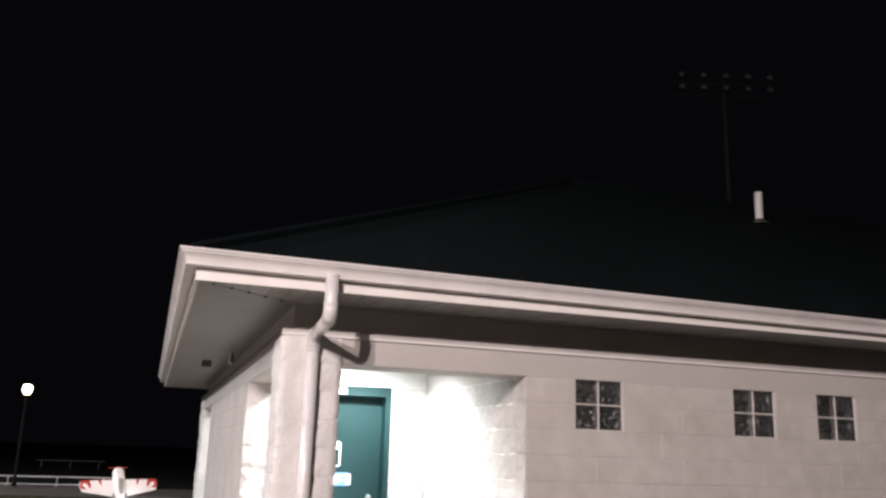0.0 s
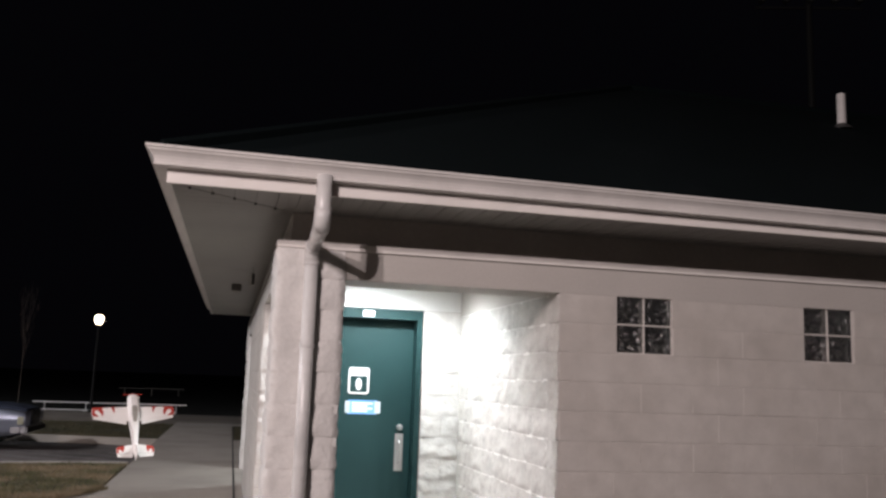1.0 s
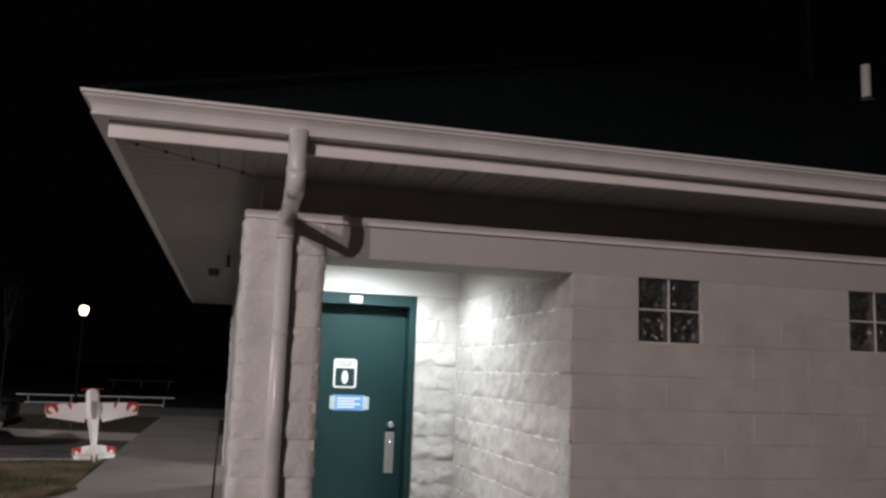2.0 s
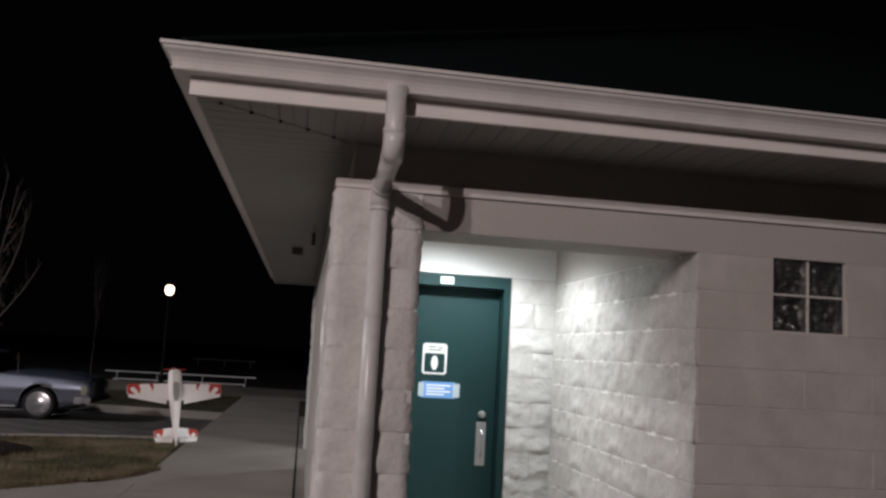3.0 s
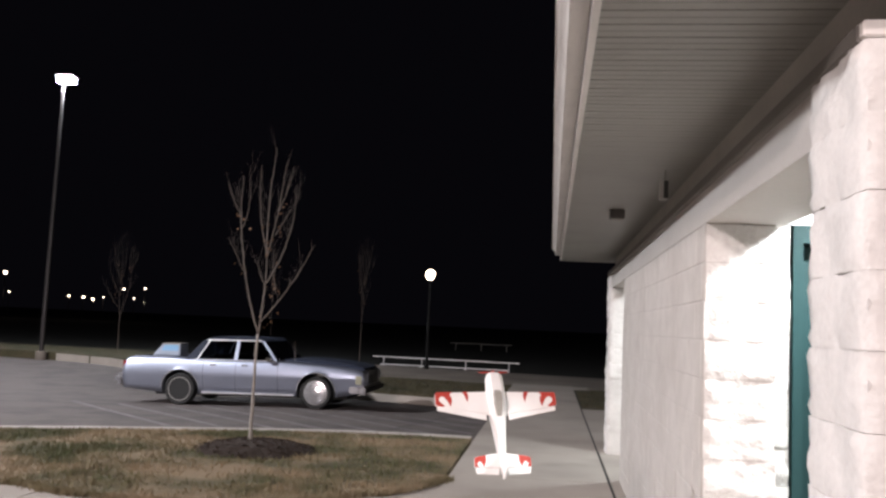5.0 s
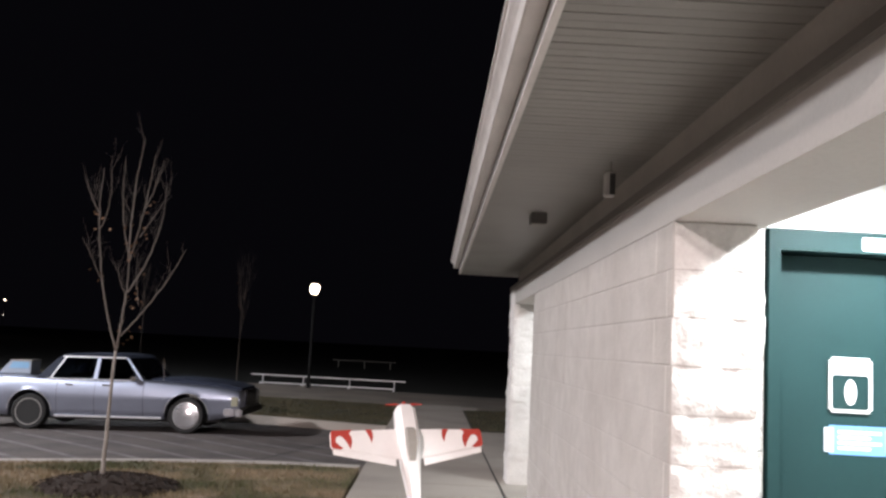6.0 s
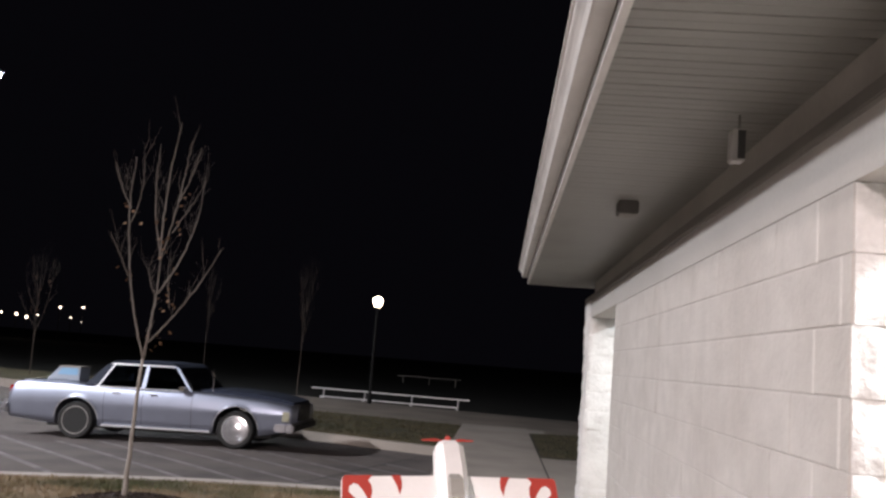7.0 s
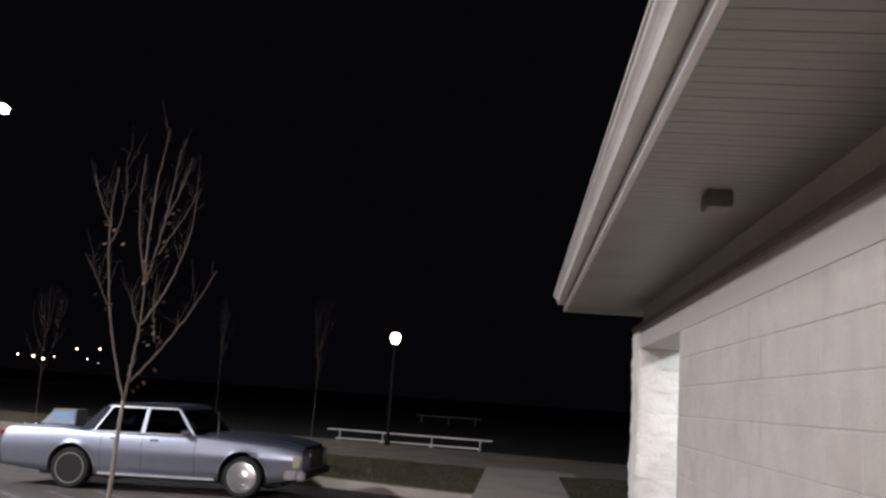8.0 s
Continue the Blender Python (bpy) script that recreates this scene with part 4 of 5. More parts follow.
def build_fixtures():
    for x in (0.92, 1.24):
        ob = thing("alcove_downlight", "round white recessed downlight in the alcove ceiling", "ceiling light", "alcove downlights", at=Matrix.Translation((x, 1.93, 2.6)))
        part("trim_ring", lathe(bmesh.new(), [(0.1, 0.0), (0.098, -0.008), (0.082, -0.01), (0.076, -0.003)], 24), WHITE_METAL, ob)
        part("lens", lathe(bmesh.new(), [(0.075, -0.002), (0.04, -0.004), (0.005, -0.0045)], 24), GLOW_ALCOVE, ob, "glowing round lens")
    ceiling_fixture((1.15, 8.2, 2.6))
    box_light = thing("sensor_box", "small grey sensor box hanging under the soffit", "sensor", at=Matrix.Translation((-0.115, 3.13, 2.6)))
    part("body", box_bm(-0.026, 0.026, -0.032, 0.032, -0.187, -0.062, bevel=0.005), material("grey_sensor_plastic", (0.45, 0.43, 0.41), 0.5, grain=0.2), box_light)
    part("stem", tube_bm([(0.01, 0.01, -0.063), (0.01, 0.01, 0.0)], 0.005, 8), VINYL, box_light)
    # dark plate painted on as the shade of the box's unlit south side
    part("front_cover", box_bm(-0.004, 0.024, -0.035, -0.0315, -0.18, -0.07), DARK_PLASTIC, box_light)
    vent = thing("soffit_vent", "dark square vent box on the soffit", "vent", at=Matrix.Translation((-0.262, 4.97, 2.6)))
    part("body", box_bm(-0.058, 0.058, -0.075, 0.075, -0.078, 0.0, bevel=0.006), material("brown_plastic", (0.1, 0.092, 0.085), 0.5, grain=0.2), vent)
    for k in range(5):
        part("slat", box_bm(-0.048, 0.048, -0.068 + k * 0.03, -0.054 + k * 0.03, -0.082, -0.077), GREY_PLASTIC, vent)


# ---- trees ----
def tree(at, limbs, twigs, seed, label, leaves=14, size=1.0, thick=1.0, bark=BARK):
    """limbs: lists of (across, up, deep) points in metres from the base, with the radius at the root of each."""
    rng = random.Random(seed)
    ob = thing("young_tree", label, "tree", at=at)
    ends = []
    for k, (radius, pts) in enumerate(limbs):
        pts = [Vector((x, d, min(z, 1.36) + 0.93 * max(z - 1.36, 0.0))) * size for x, z, d in pts]
        fine = []
        for a, b in zip(pts, pts[1:]):
            for i in range(4):
                q = a.lerp(b, i / 4)
                w = (0.006 if i else 0.003) * size
                fine.append(q + Vector((rng.uniform(-w, w), rng.uniform(-w, w), 0)))
        fine.append(pts[-1])
        n = len(fine)
        tip = 0.55 if k == 0 else 0.22
        radii = [radius * (0.9 if k == 0 else 0.6) * thick * (1 - (1 - tip) * i / (n - 1)) for i in range(n)]
        if k == 0:
            radii[0] *= 1.35
        part("trunk" if k == 0 else "limb", tube_bm(fine, radii, 10 if k == 0 else 7), PALE_BARK if k == 0 and bark is BARK else bark, ob, smooth=True)
        if k:
            ends.append((fine, radii))
    bm, lm = bmesh.new(), bmesh.new()
    for fine, radii in ends:
        for _ in range(twigs):
            i = rng.randrange(len(fine) // 4, len(fine))
            p = fine[i]
            up = Vector((rng.uniform(-0.4, 0.4), rng.uniform(-0.4, 0.4), rng.uniform(0.6, 1.0))).normalized()
            length = size * rng.uniform(0.08, 0.32)
            bend = Vector((rng.uniform(-0.2, 0.2), rng.uniform(-0.2, 0.2), 0.25)) * length
            q, e = p + up * length * 0.5, p + up * length + bend
            r = max(radii[i] * 0.3, 0.0014)
            tube(bm, [p, q, e], [r, r * 0.7, r * 0.35], 4)
            for _ in range(2):
                s = p.lerp(q, rng.uniform(0.3, 1.0))
                o = Vector((rng.uniform(-1, 1), rng.uniform(-1, 1), rng.uniform(0.2, 1.0))).normalized() * length * 0.45
                tube(bm, [s, s + o], [r * 0.5, r * 0.25], 3)
    part("twig_spray", bm, bark, ob)["kind"] = "stuff"
    for _ in range(leaves):
        fine, radii = rng.choice(ends)
        p = fine[rng.randrange(1, max(2, len(fine) // 3))] + Vector((rng.uniform(-0.06, 0.06), rng.uniform(-0.06, 0.06), rng.uniform(-0.09, 0.0)))
        a = Vector((rng.uniform(-1, 1), rng.uniform(-1, 1), rng.uniform(-1, 0.3))).normalized() * 0.045 * size
        b = a.orthogonal().normalized() * 0.02 * size
        vs = [lm.verts.new(v) for v in (p, p + a * 0.5 + b, p + a, p + a * 0.5 - b)]
        lm.faces.new(vs)
    if leaves:
        part("dead_leaves", lm, LEAF, ob, "few brown dead leaves")["kind"] = "stuff"
    return ob


def young_limbs():
    """The limbs of a young vase-shaped tree: radius at the root, and points (across, up, deep) along a bowed line."""
    limbs = [(0.031, [(-0.04, 0.0, 0.0), (-0.045, 0.6, 0.01), (-0.03, 1.36, 0.0)])]

    def limb(radius, root, tip, bow):
        (x0, z0, d0), (x1, z1, d1) = root, tip
        line = []
        for k in range(6):
            t = k / 5
            b = bow * 4 * t * (1 - t)
            line.append((x0 + (x1 - x0) * t + b, z0 + (z1 - z0) * t, d0 + (d1 - d0) * t + 0.3 * b))
        limbs.append((radius, line))

    limb(0.021, (-0.03, 1.33, 0.0), (-0.31, 3.4, 0.14), -0.1)
    limb(0.028, (-0.03, 1.34, 0.0), (0.017, 2.4, -0.03), 0.02)
    limb(0.010, (-0.3, 2.85, 0.1), (-0.48, 3.3, 0.16), -0.02)
    limb(0.009, (-0.255, 2.15, 0.06), (-0.46, 2.56, -0.08), 0.01)
    limb(0.009, (-0.29, 2.7, 0.09), (-0.25, 3.42, 0.0), 0.05)
    limb(0.014, (0.017, 2.36, -0.03), (-0.1, 3.56, 0.1), -0.05)
    limb(0.017, (0.01, 2.34, -0.03), (0.06, 3.78, -0.06), -0.03)
    limb(0.015, (0.02, 2.36, -0.03), (0.17, 3.57, -0.2), 0.02)
    limb(0.010, (0.11, 2.92, -0.12), (0.265, 3.54, -0.1), 0.02)
    limb(0.009, (0.09, 2.62, -0.09), (0.32, 3.12, -0.28), 0.01)
    limb(0.016, (0.03, 2.0, -0.02), (0.345, 3.22, 0.2), 0.09)
    limb(0.016, (0.0, 1.5, 0.0), (0.566, 2.52, -0.18), 0.045)
    limb(0.007, (0.15, 1.86, -0.05), (0.106, 2.46, 0.1), -0.02)
    limb(0.007, (0.0, 2.0, 0.0), (-0.07, 2.28, 0.12), -0.02)
    return limbs


NEAR_LIMBS = young_limbs()


def build_trees():
    tree(pose(-4.24, 7.77, 0.04, 0, 0, 24), NEAR_LIMBS, 6, 4, "slender bare young tree with a few dead leaves", 46, 1.0, 0.9)
    mound = bmesh.new()
    rng = random.Random(9)
    profile = [(0.65, 0.0), (0.58, 0.035), (0.42, 0.085), (0.21, 0.118), (0.02, 0.125)]
    lathe(mound, profile, 28)
    for v in mound.verts:
        f = 1 + 0.12 * noise.noise((v.co.x * 3, v.co.y * 3, 1.0))
        v.co.x, v.co.y = v.co.x * f * 1.1, v.co.y * f
        v.co.z += 0.02 * noise.noise((v.co.x * 8, v.co.y * 8, 2.0))
    ob = part("mulch_mound", mound, MULCH)
    ob.location = (-4.2, 7.74, 0.005)
    tagged(ob, "low dark mulch mound round the young tree", "mulch")
    vs, fs = [], []
    for _ in range(900):
        r, t = 0.66 * math.sqrt(rng.random()), rng.uniform(0, 6.28)
        x, y = r * math.cos(t) * 1.1, r * math.sin(t)
        z = 0.13 * max(0.0, 1 - (r / 0.7) ** 2) ** 0.8
        d = Vector((rng.uniform(-1, 1), rng.uniform(-1, 1), rng.uniform(-0.3, 0.4))).normalized() * rng.uniform(0.012, 0.032)
        s = d.orthogonal().normalized() * 0.006
        p = Vector((x, y, z))
        n = len(vs)
        vs += [tuple(p - d - s), tuple(p + d - s), tuple(p + d + s), tuple(p - d + s)]
        fs.append((n, n + 1, n + 2, n + 3))
    me = bpy.data.meshes.new("mulch_chips")
    me.from_pydata(vs, [], fs)
    me.materials.append(MULCH)
    chips = new("mulch_litter", me)
    chips.parent = ob
    chips["kind"] = "stuff"
    # far trees use the bark colour darkened for dim light
    tree(pose(-8.05, 30.4, -0.3, 0, 0, 100), NEAR_LIMBS, 7, 5, "bare young tree beyond the parking bays", 8, 1.4, 0.55, DIMMED_BARK)
    tree(pose(-17.6, 29.6, -0.3, 0, 0, 200), NEAR_LIMBS, 7, 6, "dim bare young tree at the lot edge", 30, 1.3, 0.5, DIMMED_BARK)
    tree(pose(-14.2, 38.0, -0.3, 0, 0, 300), NEAR_LIMBS, 8, 7, "faint bare tree far behind the car", 4, 1.5, 0.4, DIMMED_BARK)


# ---- parked car ----
def side_shape(bm, points, y0, y1, bevel=0.0, segments=2):
    """A solid with the outline points (x, z), between y0 and y1."""
    a = [bm.verts.new((x, y0, z)) for x, z in points]
    b = [bm.verts.new((x, y1, z)) for x, z in points]
    fa, fb = bm.faces.new(a), bm.faces.new(b[::-1])
    n = len(points)
    for i in range(n):
        bm.faces.new((a[i], b[i], b[(i + 1) % n], a[(i + 1) % n]))
    bmesh.ops.recalc_face_normals(bm, faces=bm.faces)
    if bevel:
        bmesh.ops.bevel(bm, geom=list(fa.edges) + list(fb.edges), offset=bevel, segments=segments, affect="EDGES")
    return bm


def build_car():
    WB = 2.9
    car = thing("sedan_car", "silver-blue old boxy sedan parked on the lot", "car", at=pose(-8.365, 15.78, lot_z(-8.365, 14.95), 0, -1.35, 0.0))
    tops = [(-1.25, 0.86), (-1.2, 0.93), (-1.12, 0.965), (-0.2, 0.98), (0.45, 0.955), (1.5, 0.94), (2.12, 0.945), (2.6, 0.918), (3.4, 0.855), (3.76, 0.805), (3.85, 0.785), (3.88, 0.755)]

    def top_at(x):
        return float(np.interp(x, [p[0] for p in tops], [p[1] for p in tops]))

    def half_width(x):
        end = max(0.0, (abs(x - 1.32) - 2.1) / 0.5)
        return (0.938 + 0.012 * math.exp(-((x - 1.9) / 0.9) ** 2)) * (1 - 0.035 * min(end, 1.1) ** 2)

    def section(x):
        """Half of the body's outline across the car: (out, up) from the middle of the top to the sill."""
        w, zt = half_width(x), top_at(x)
        a = min(zt - 0.64, 0.29)
        return [(0.0, zt + 0.012), (0.45 * w, zt + 0.01), (0.8 * w, zt + 0.004), (0.89 * w, zt - 0.004), (0.925 * w, zt - 0.05 * a), (0.946 * w, zt - 0.16 * a), (0.966 * w, zt - 0.34 * a), (0.986 * w, zt - 0.58 * a), (0.998 * w, zt - 0.88 * a), (1.002 * w, zt - 1.05 * a), (0.99 * w, 0.59), (0.97 * w, 0.5), (0.945 * w, 0.4), (0.91 * w, 0.25), (0.86 * w, 0.25)]

    def side_at(x, z):
        pts = section(x)[4:14][::-1]
        return float(np.interp(z, [p[1] for p in pts], [p[0] for p in pts]))

    def low_at(x):
        z = 0.25 if -0.4 < x < 3.3 else (0.25 + 0.08 * min(1.0, (-0.4 - x) / 0.8) if x <= -0.4 else 0.25 + 0.1 * min(1.0, (x - 3.3) / 0.6))
        for wx, r in ((0.0, 0.4), (WB, 0.41)):
            if abs(x - wx) < r:
                z = max(z, 0.33 + math.sqrt(r * r - (x - wx) ** 2))
        return z

    xs = sorted(set([round(-1.25 + 0.06 * i, 4) for i in range(85)] + [-0.4, 0.4, WB - 0.41, WB + 0.41, -0.37, 0.37, WB - 0.39, WB + 0.39, 3.85, 3.87, 3.88]))
    bm = bmesh.new()
    rows = []
    for x in xs:
        zt, zb = top_at(x), low_at(x)
        w = half_width(x)
        half = section(x)
        half = [(y, max(z, zb)) for y, z in half[:-1]] + [(0.86 * w, zb)]
        loop = half + [(-y, z) for y, z in half[:0:-1]]
        rows.append([bm.verts.new((x, y, z)) for y, z in loop])
    n = len(rows[0])
    for a, b in zip(rows, rows[1:]):
        for i in range(n):
            bm.faces.new((a[i], a[(i + 1) % n], b[(i + 1) % n], b[i]))
    bm.faces.new(rows[0])
    bm.faces.new(rows[-1][::-1])
    bmesh.ops.remove_doubles(bm, verts=bm.verts, dist=0.0005)
    bmesh.ops.recalc_face_normals(bm, faces=bm.faces)
    part("body", bm, CAR_PAINT, car, smooth=True)
    part("underside", box_bm(-0.6, 3.5, -0.7, 0.7, 0.2, 0.5), RUBBER, car)
    # sills, door seams and side fittings
    for s in (-1, 1):
        part("sill", side_shape(bmesh.new(), [(0.47, 0.25), (2.44, 0.25), (2.44, 0.285), (0.47, 0.285)], s * 0.868 - 0.01, s * 0.868 + 0.012, 0.004, 1), SATIN, car, "bright metal sill strip")
        for x in (0.5, 1.2, 2.1):
            bm = bmesh.new()
            rows = []
            for z in (0.3, 0.36, 0.42, 0.5, 0.58, 0.63, 0.7, 0.78, 0.86, 0.91):
                y = s * (side_at(x, z) + 0.0015)
                rows.append([bm.verts.new((x, y, z)), bm.verts.new((x + 0.006, y, z)), bm.verts.new((x + 0.006, y - s * 0.01, z)), bm.verts.new((x, y - s * 0.01, z))])
            for a, b in zip(rows, rows[1:]):
                for i in range(4):
                    bm.faces.new((a[i], a[(i + 1) % 4], b[(i + 1) % 4], b[i]))
            bmesh.ops.recalc_face_normals(bm, faces=bm.faces)
            part("door_seam", bm, RUBBER, car)
        for x in (0.65, 1.33):
            y = s * (side_at(x, 0.84) + 0.008)
            part("door_handle", box_bm(x, x + 0.14, y - 0.014, y + 0.014, 0.83, 0.855, bevel=0.005), CHROME, car, "chrome door handle")
        for wx in (0.0, WB):
            lip = [Vector((wx + 0.408 * math.cos(radians(a)), s * side_at(wx + 0.408 * math.cos(radians(a)), 0.33 + 0.408 * math.sin(radians(a))), 0.33 + 0.408 * math.sin(radians(a)))) for a in range(5, 176, 10)]
            part("arch_trim", tube_bm(lip, 0.009, 6), SATIN, car)
        y = s * 0.925
        part("mirror", box_bm(1.86, 1.98, y + s * 0.03 - 0.05, y + s * 0.03 + 0.05, 0.94, 1.02, bevel=0.02), CHROME, car, "chrome door mirror")
        part("marker_light", box_bm(3.73, 3.855, s * 0.905 - 0.03, s * 0.905 + 0.012, 0.52, 0.69, bevel=0.008), PALE_LENS, car, "pale wraparound corner lamp")
        part("bumper_end", box_bm(3.6, 3.8, s * 0.915 - 0.03, s * 0.915 + 0.022, 0.34, 0.475, bevel=0.015), DULL_CHROME, car, "bright bumper end cap")
        part("tail_light", box_bm(-1.262, -1.18, s * 0.72 - 0.16, s * 0.72 + 0.16, 0.58, 0.88, bevel=0.01), TAIL_RED, car, "red tail light")
        part("headlight", box_bm(3.83, 3.89, s * 0.62 - 0.2, s * 0.62 + 0.2, 0.56, 0.76, bevel=0.01), LAMP_LENS, car, "rectangular glass headlight")
    # cabin
    inner = side_shape(bmesh.new(), [(0.5, 0.6), (1.95, 0.6), (1.95, 0.93), (1.6, 1.0), (0.7, 1.05)], -0.72, 0.72)
    part("interior", inner, DARK, car)
    for s in (-1, 1):
        def pillar(name, a, b, w0, w1, mat, label=""):
            bm = bmesh.new()
            (x0, z0), (x1, z1) = a, b
            ya, yb = 0.90, 0.74
            fa = lambda z: s * (ya + (yb - ya) * (z - 0.94) / 0.43)
            pts = [(x0, z0), (x0 + w0, z0), (x1 + w1, z1), (x1, z1)]
            out = [bm.verts.new((x, fa(z), z)) for x, z in pts]
            inn = [bm.verts.new((x, fa(z) - s * 0.05, z)) for x, z in pts]
            bm.faces.new(out)
            bm.faces.new(inn[::-1])
            for i in range(4):
                bm.faces.new((out[i], inn[i], inn[(i + 1) % 4], out[(i + 1) % 4]))
            bmesh.ops.recalc_face_normals(bm, faces=bm.faces)
            part(name, bm, mat, car, label)
        pillar("a_pillar", (2.03, 0.94), (1.69, 1.35), 0.05, 0.045, CAR_PAINT)
        pillar("b_pillar", (1.155, 0.94), (1.165, 1.35), 0.07, 0.055, CAR_PAINT)
        pillar("door_edge", (0.34, 0.94), (0.56, 1.35), 0.03, 0.03, SATIN)
        pillar("quarter_panel", (0.1, 0.95), (0.46, 1.36), 0.25, 0.11, CAR_DARK_PAINT, "dark vinyl covered rear pillar")
        pillar("drip_rail", (0.5, 1.338), (0.51, 1.362), 1.2, 1.16, SATIN, "bright drip rail above the windows")
        pillar("window_glass", (0.37, 0.945), (0.585, 1.33), 0.77, 0.565, CAR_GLASS)
        pillar("window_glass", (1.24, 0.945), (1.24, 1.33), 0.78, 0.44, CAR_GLASS)
        pillar("belt_trim", (0.3, 0.935), (0.3, 0.955), 1.76, 1.75, SATIN)
    bm = side_shape(bmesh.new(), [(0.46, 1.345), (1.78, 1.345), (1.66, 1.40), (1.2, 1.425), (0.75, 1.42), (0.54, 1.395)], -0.745, 0.745, 0.03, 3)
    part("roof", bm, CAR_DARK_PAINT, car, "dark vinyl covered roof")
    for name, pts in (("windscreen", [(2.1, 0.95), (2.12, 0.95), (1.74, 1.36), (1.72, 1.36)]), ("rear_window", [(0.08, 0.965), (0.1, 0.965), (0.5, 1.37), (0.48, 1.37)])):
        bm = side_shape(bmesh.new(), pts, -0.76, 0.76)
        part(name, bm, CAR_GLASS, car)
    bm = side_shape(bmesh.new(), [(2.14, 0.975), (2.35, 0.996), (2.7, 0.992), (3.2, 0.955), (3.6, 0.902), (3.84, 0.84), (3.84, 0.76), (2.14, 0.88)], -0.66, 0.66, 0.035, 3)
    # bonnet takes the dark roof colour instead of the body paint
    part("bonnet", bm, CAR_DARK_PAINT, car, "dark navy bonnet panel")
    part("boot_lid", side_shape(bmesh.new(), [(-1.13, 0.955), (-0.2, 0.97), (-0.2, 0.995), (-1.1, 0.985)], -0.7, 0.7, 0.01, 2), CAR_PAINT, car)
    grille = part("grille", box_bm(3.86, 3.915, -0.42, 0.42, 0.5, 0.8, bevel=0.008), RUBBER, car)
    for k in range(12):
        part("grille_bar", box_bm(3.912, 3.919, -0.38 + k * 0.066, -0.374 + k * 0.066, 0.51, 0.79), CHROME, grille)
    part("front_bumper", box_bm(3.78, 3.935, -0.93, 0.93, 0.33, 0.48, bevel=0.03, segments=3), DULL_CHROME, car, "chrome front bumper")
    part("bumper_strip", box_bm(3.93, 3.95, -0.9, 0.9, 0.35, 0.45, bevel=0.006), RUBBER, car)
    part("rear_bumper", box_bm(-1.43, -1.2, -0.935, 0.935, 0.4, 0.62, bevel=0.07, segments=4), DULL_CHROME, car, "chrome rear bumper")
    part("antenna", tube_bm([(2.42, -0.78, 0.92), (2.4, -0.78, 1.36)], [0.006, 0.003], 6), CHROME, car)
    for s in (-1, 1):
        for wx in (0.0, WB):
            front = wx > 0
            at = (wx, s * 0.79, 0.33)
            wheel = part("wheel", lathe(bmesh.new(), [(0.2, -0.09), (0.205, -0.085), (0.205, 0.085), (0.2, 0.09)], 24, "y", at), WHEEL_STEEL if not front else SATIN, car)
            part("tyre", lathe(bmesh.new(), [(0.215, -0.1), (0.3, -0.105), (0.322, -0.09), (0.33, -0.06), (0.33, 0.06), (0.322, 0.09), (0.3, 0.105), (0.215, 0.1)], 28, "y", at), RUBBER, wheel)
            o = s * 0.1
            part("whitewall", lathe(bmesh.new(), [(0.228, o), (0.231, o + s * 0.008), (0.245, o + s * 0.008), (0.248, o)], 28, "y", at, False), WHITEWALL, wheel, "thin pale tyre ring")
            if front:
                part("hubcap", lathe(bmesh.new(), [(0.243, o * 0.95), (0.235, o * 1.1), (0.19, o * 1.2), (0.185, o * 1.14), (0.12, o * 1.2), (0.115, o * 1.15), (0.06, o * 1.25), (0.01, o * 1.28)], 28, "y", at), HUB_CHROME, wheel, "shiny domed hubcap")
            else:
                part("hubcap", lathe(bmesh.new(), [(0.205, o * 0.95), (0.195, o), (0.185, o * 0.8), (0.12, o * 0.62), (0.1, o * 0.85), (0.06, o * 0.95), (0.01, o * 0.97)], 24, "y", at), WHEEL_STEEL, wheel, "dark bare steel wheel centre")
    # tote on the boot
    tote = thing("storage_tote", "pale blue-grey plastic tote resting on the car boot", "tote", at=car.matrix_basis @ Matrix.Translation((-0.82, -0.28, 0.996)))
    bm = side_shape(bmesh.new(), [(0.0, 0.0), (0.62, 0.0), (0.62, 0.24), (0.22, 0.24)], -0.2, 0.2, 0.012, 2)
    part("tub", bm, material("pale_blue_plastic", (0.3, 0.34, 0.4), 0.45, grain=0.1), tote)
    part("panel", side_shape(bmesh.new(), [(0.2, 0.1), (0.58, 0.1), (0.58, 0.22), (0.27, 0.22)], -0.206, -0.199), material("blue_film", (0.22, 0.38, 0.55), 0.2), tote, "blue glossy panel")
    part("rim", box_bm(0.21, 0.625, -0.205, 0.205, 0.236, 0.256, bevel=0.005), GREY_PLASTIC, tote)


# ---- model aeroplane ----
def flat(points, z0, z1, bevel=0.0):
    bm = slab_bm(points, z0, z1)
    if bevel:
        bmesh.ops.bevel(bm, geom=[e for e in bm.edges], offset=bevel, segments=2, affect="EDGES")
    return bm


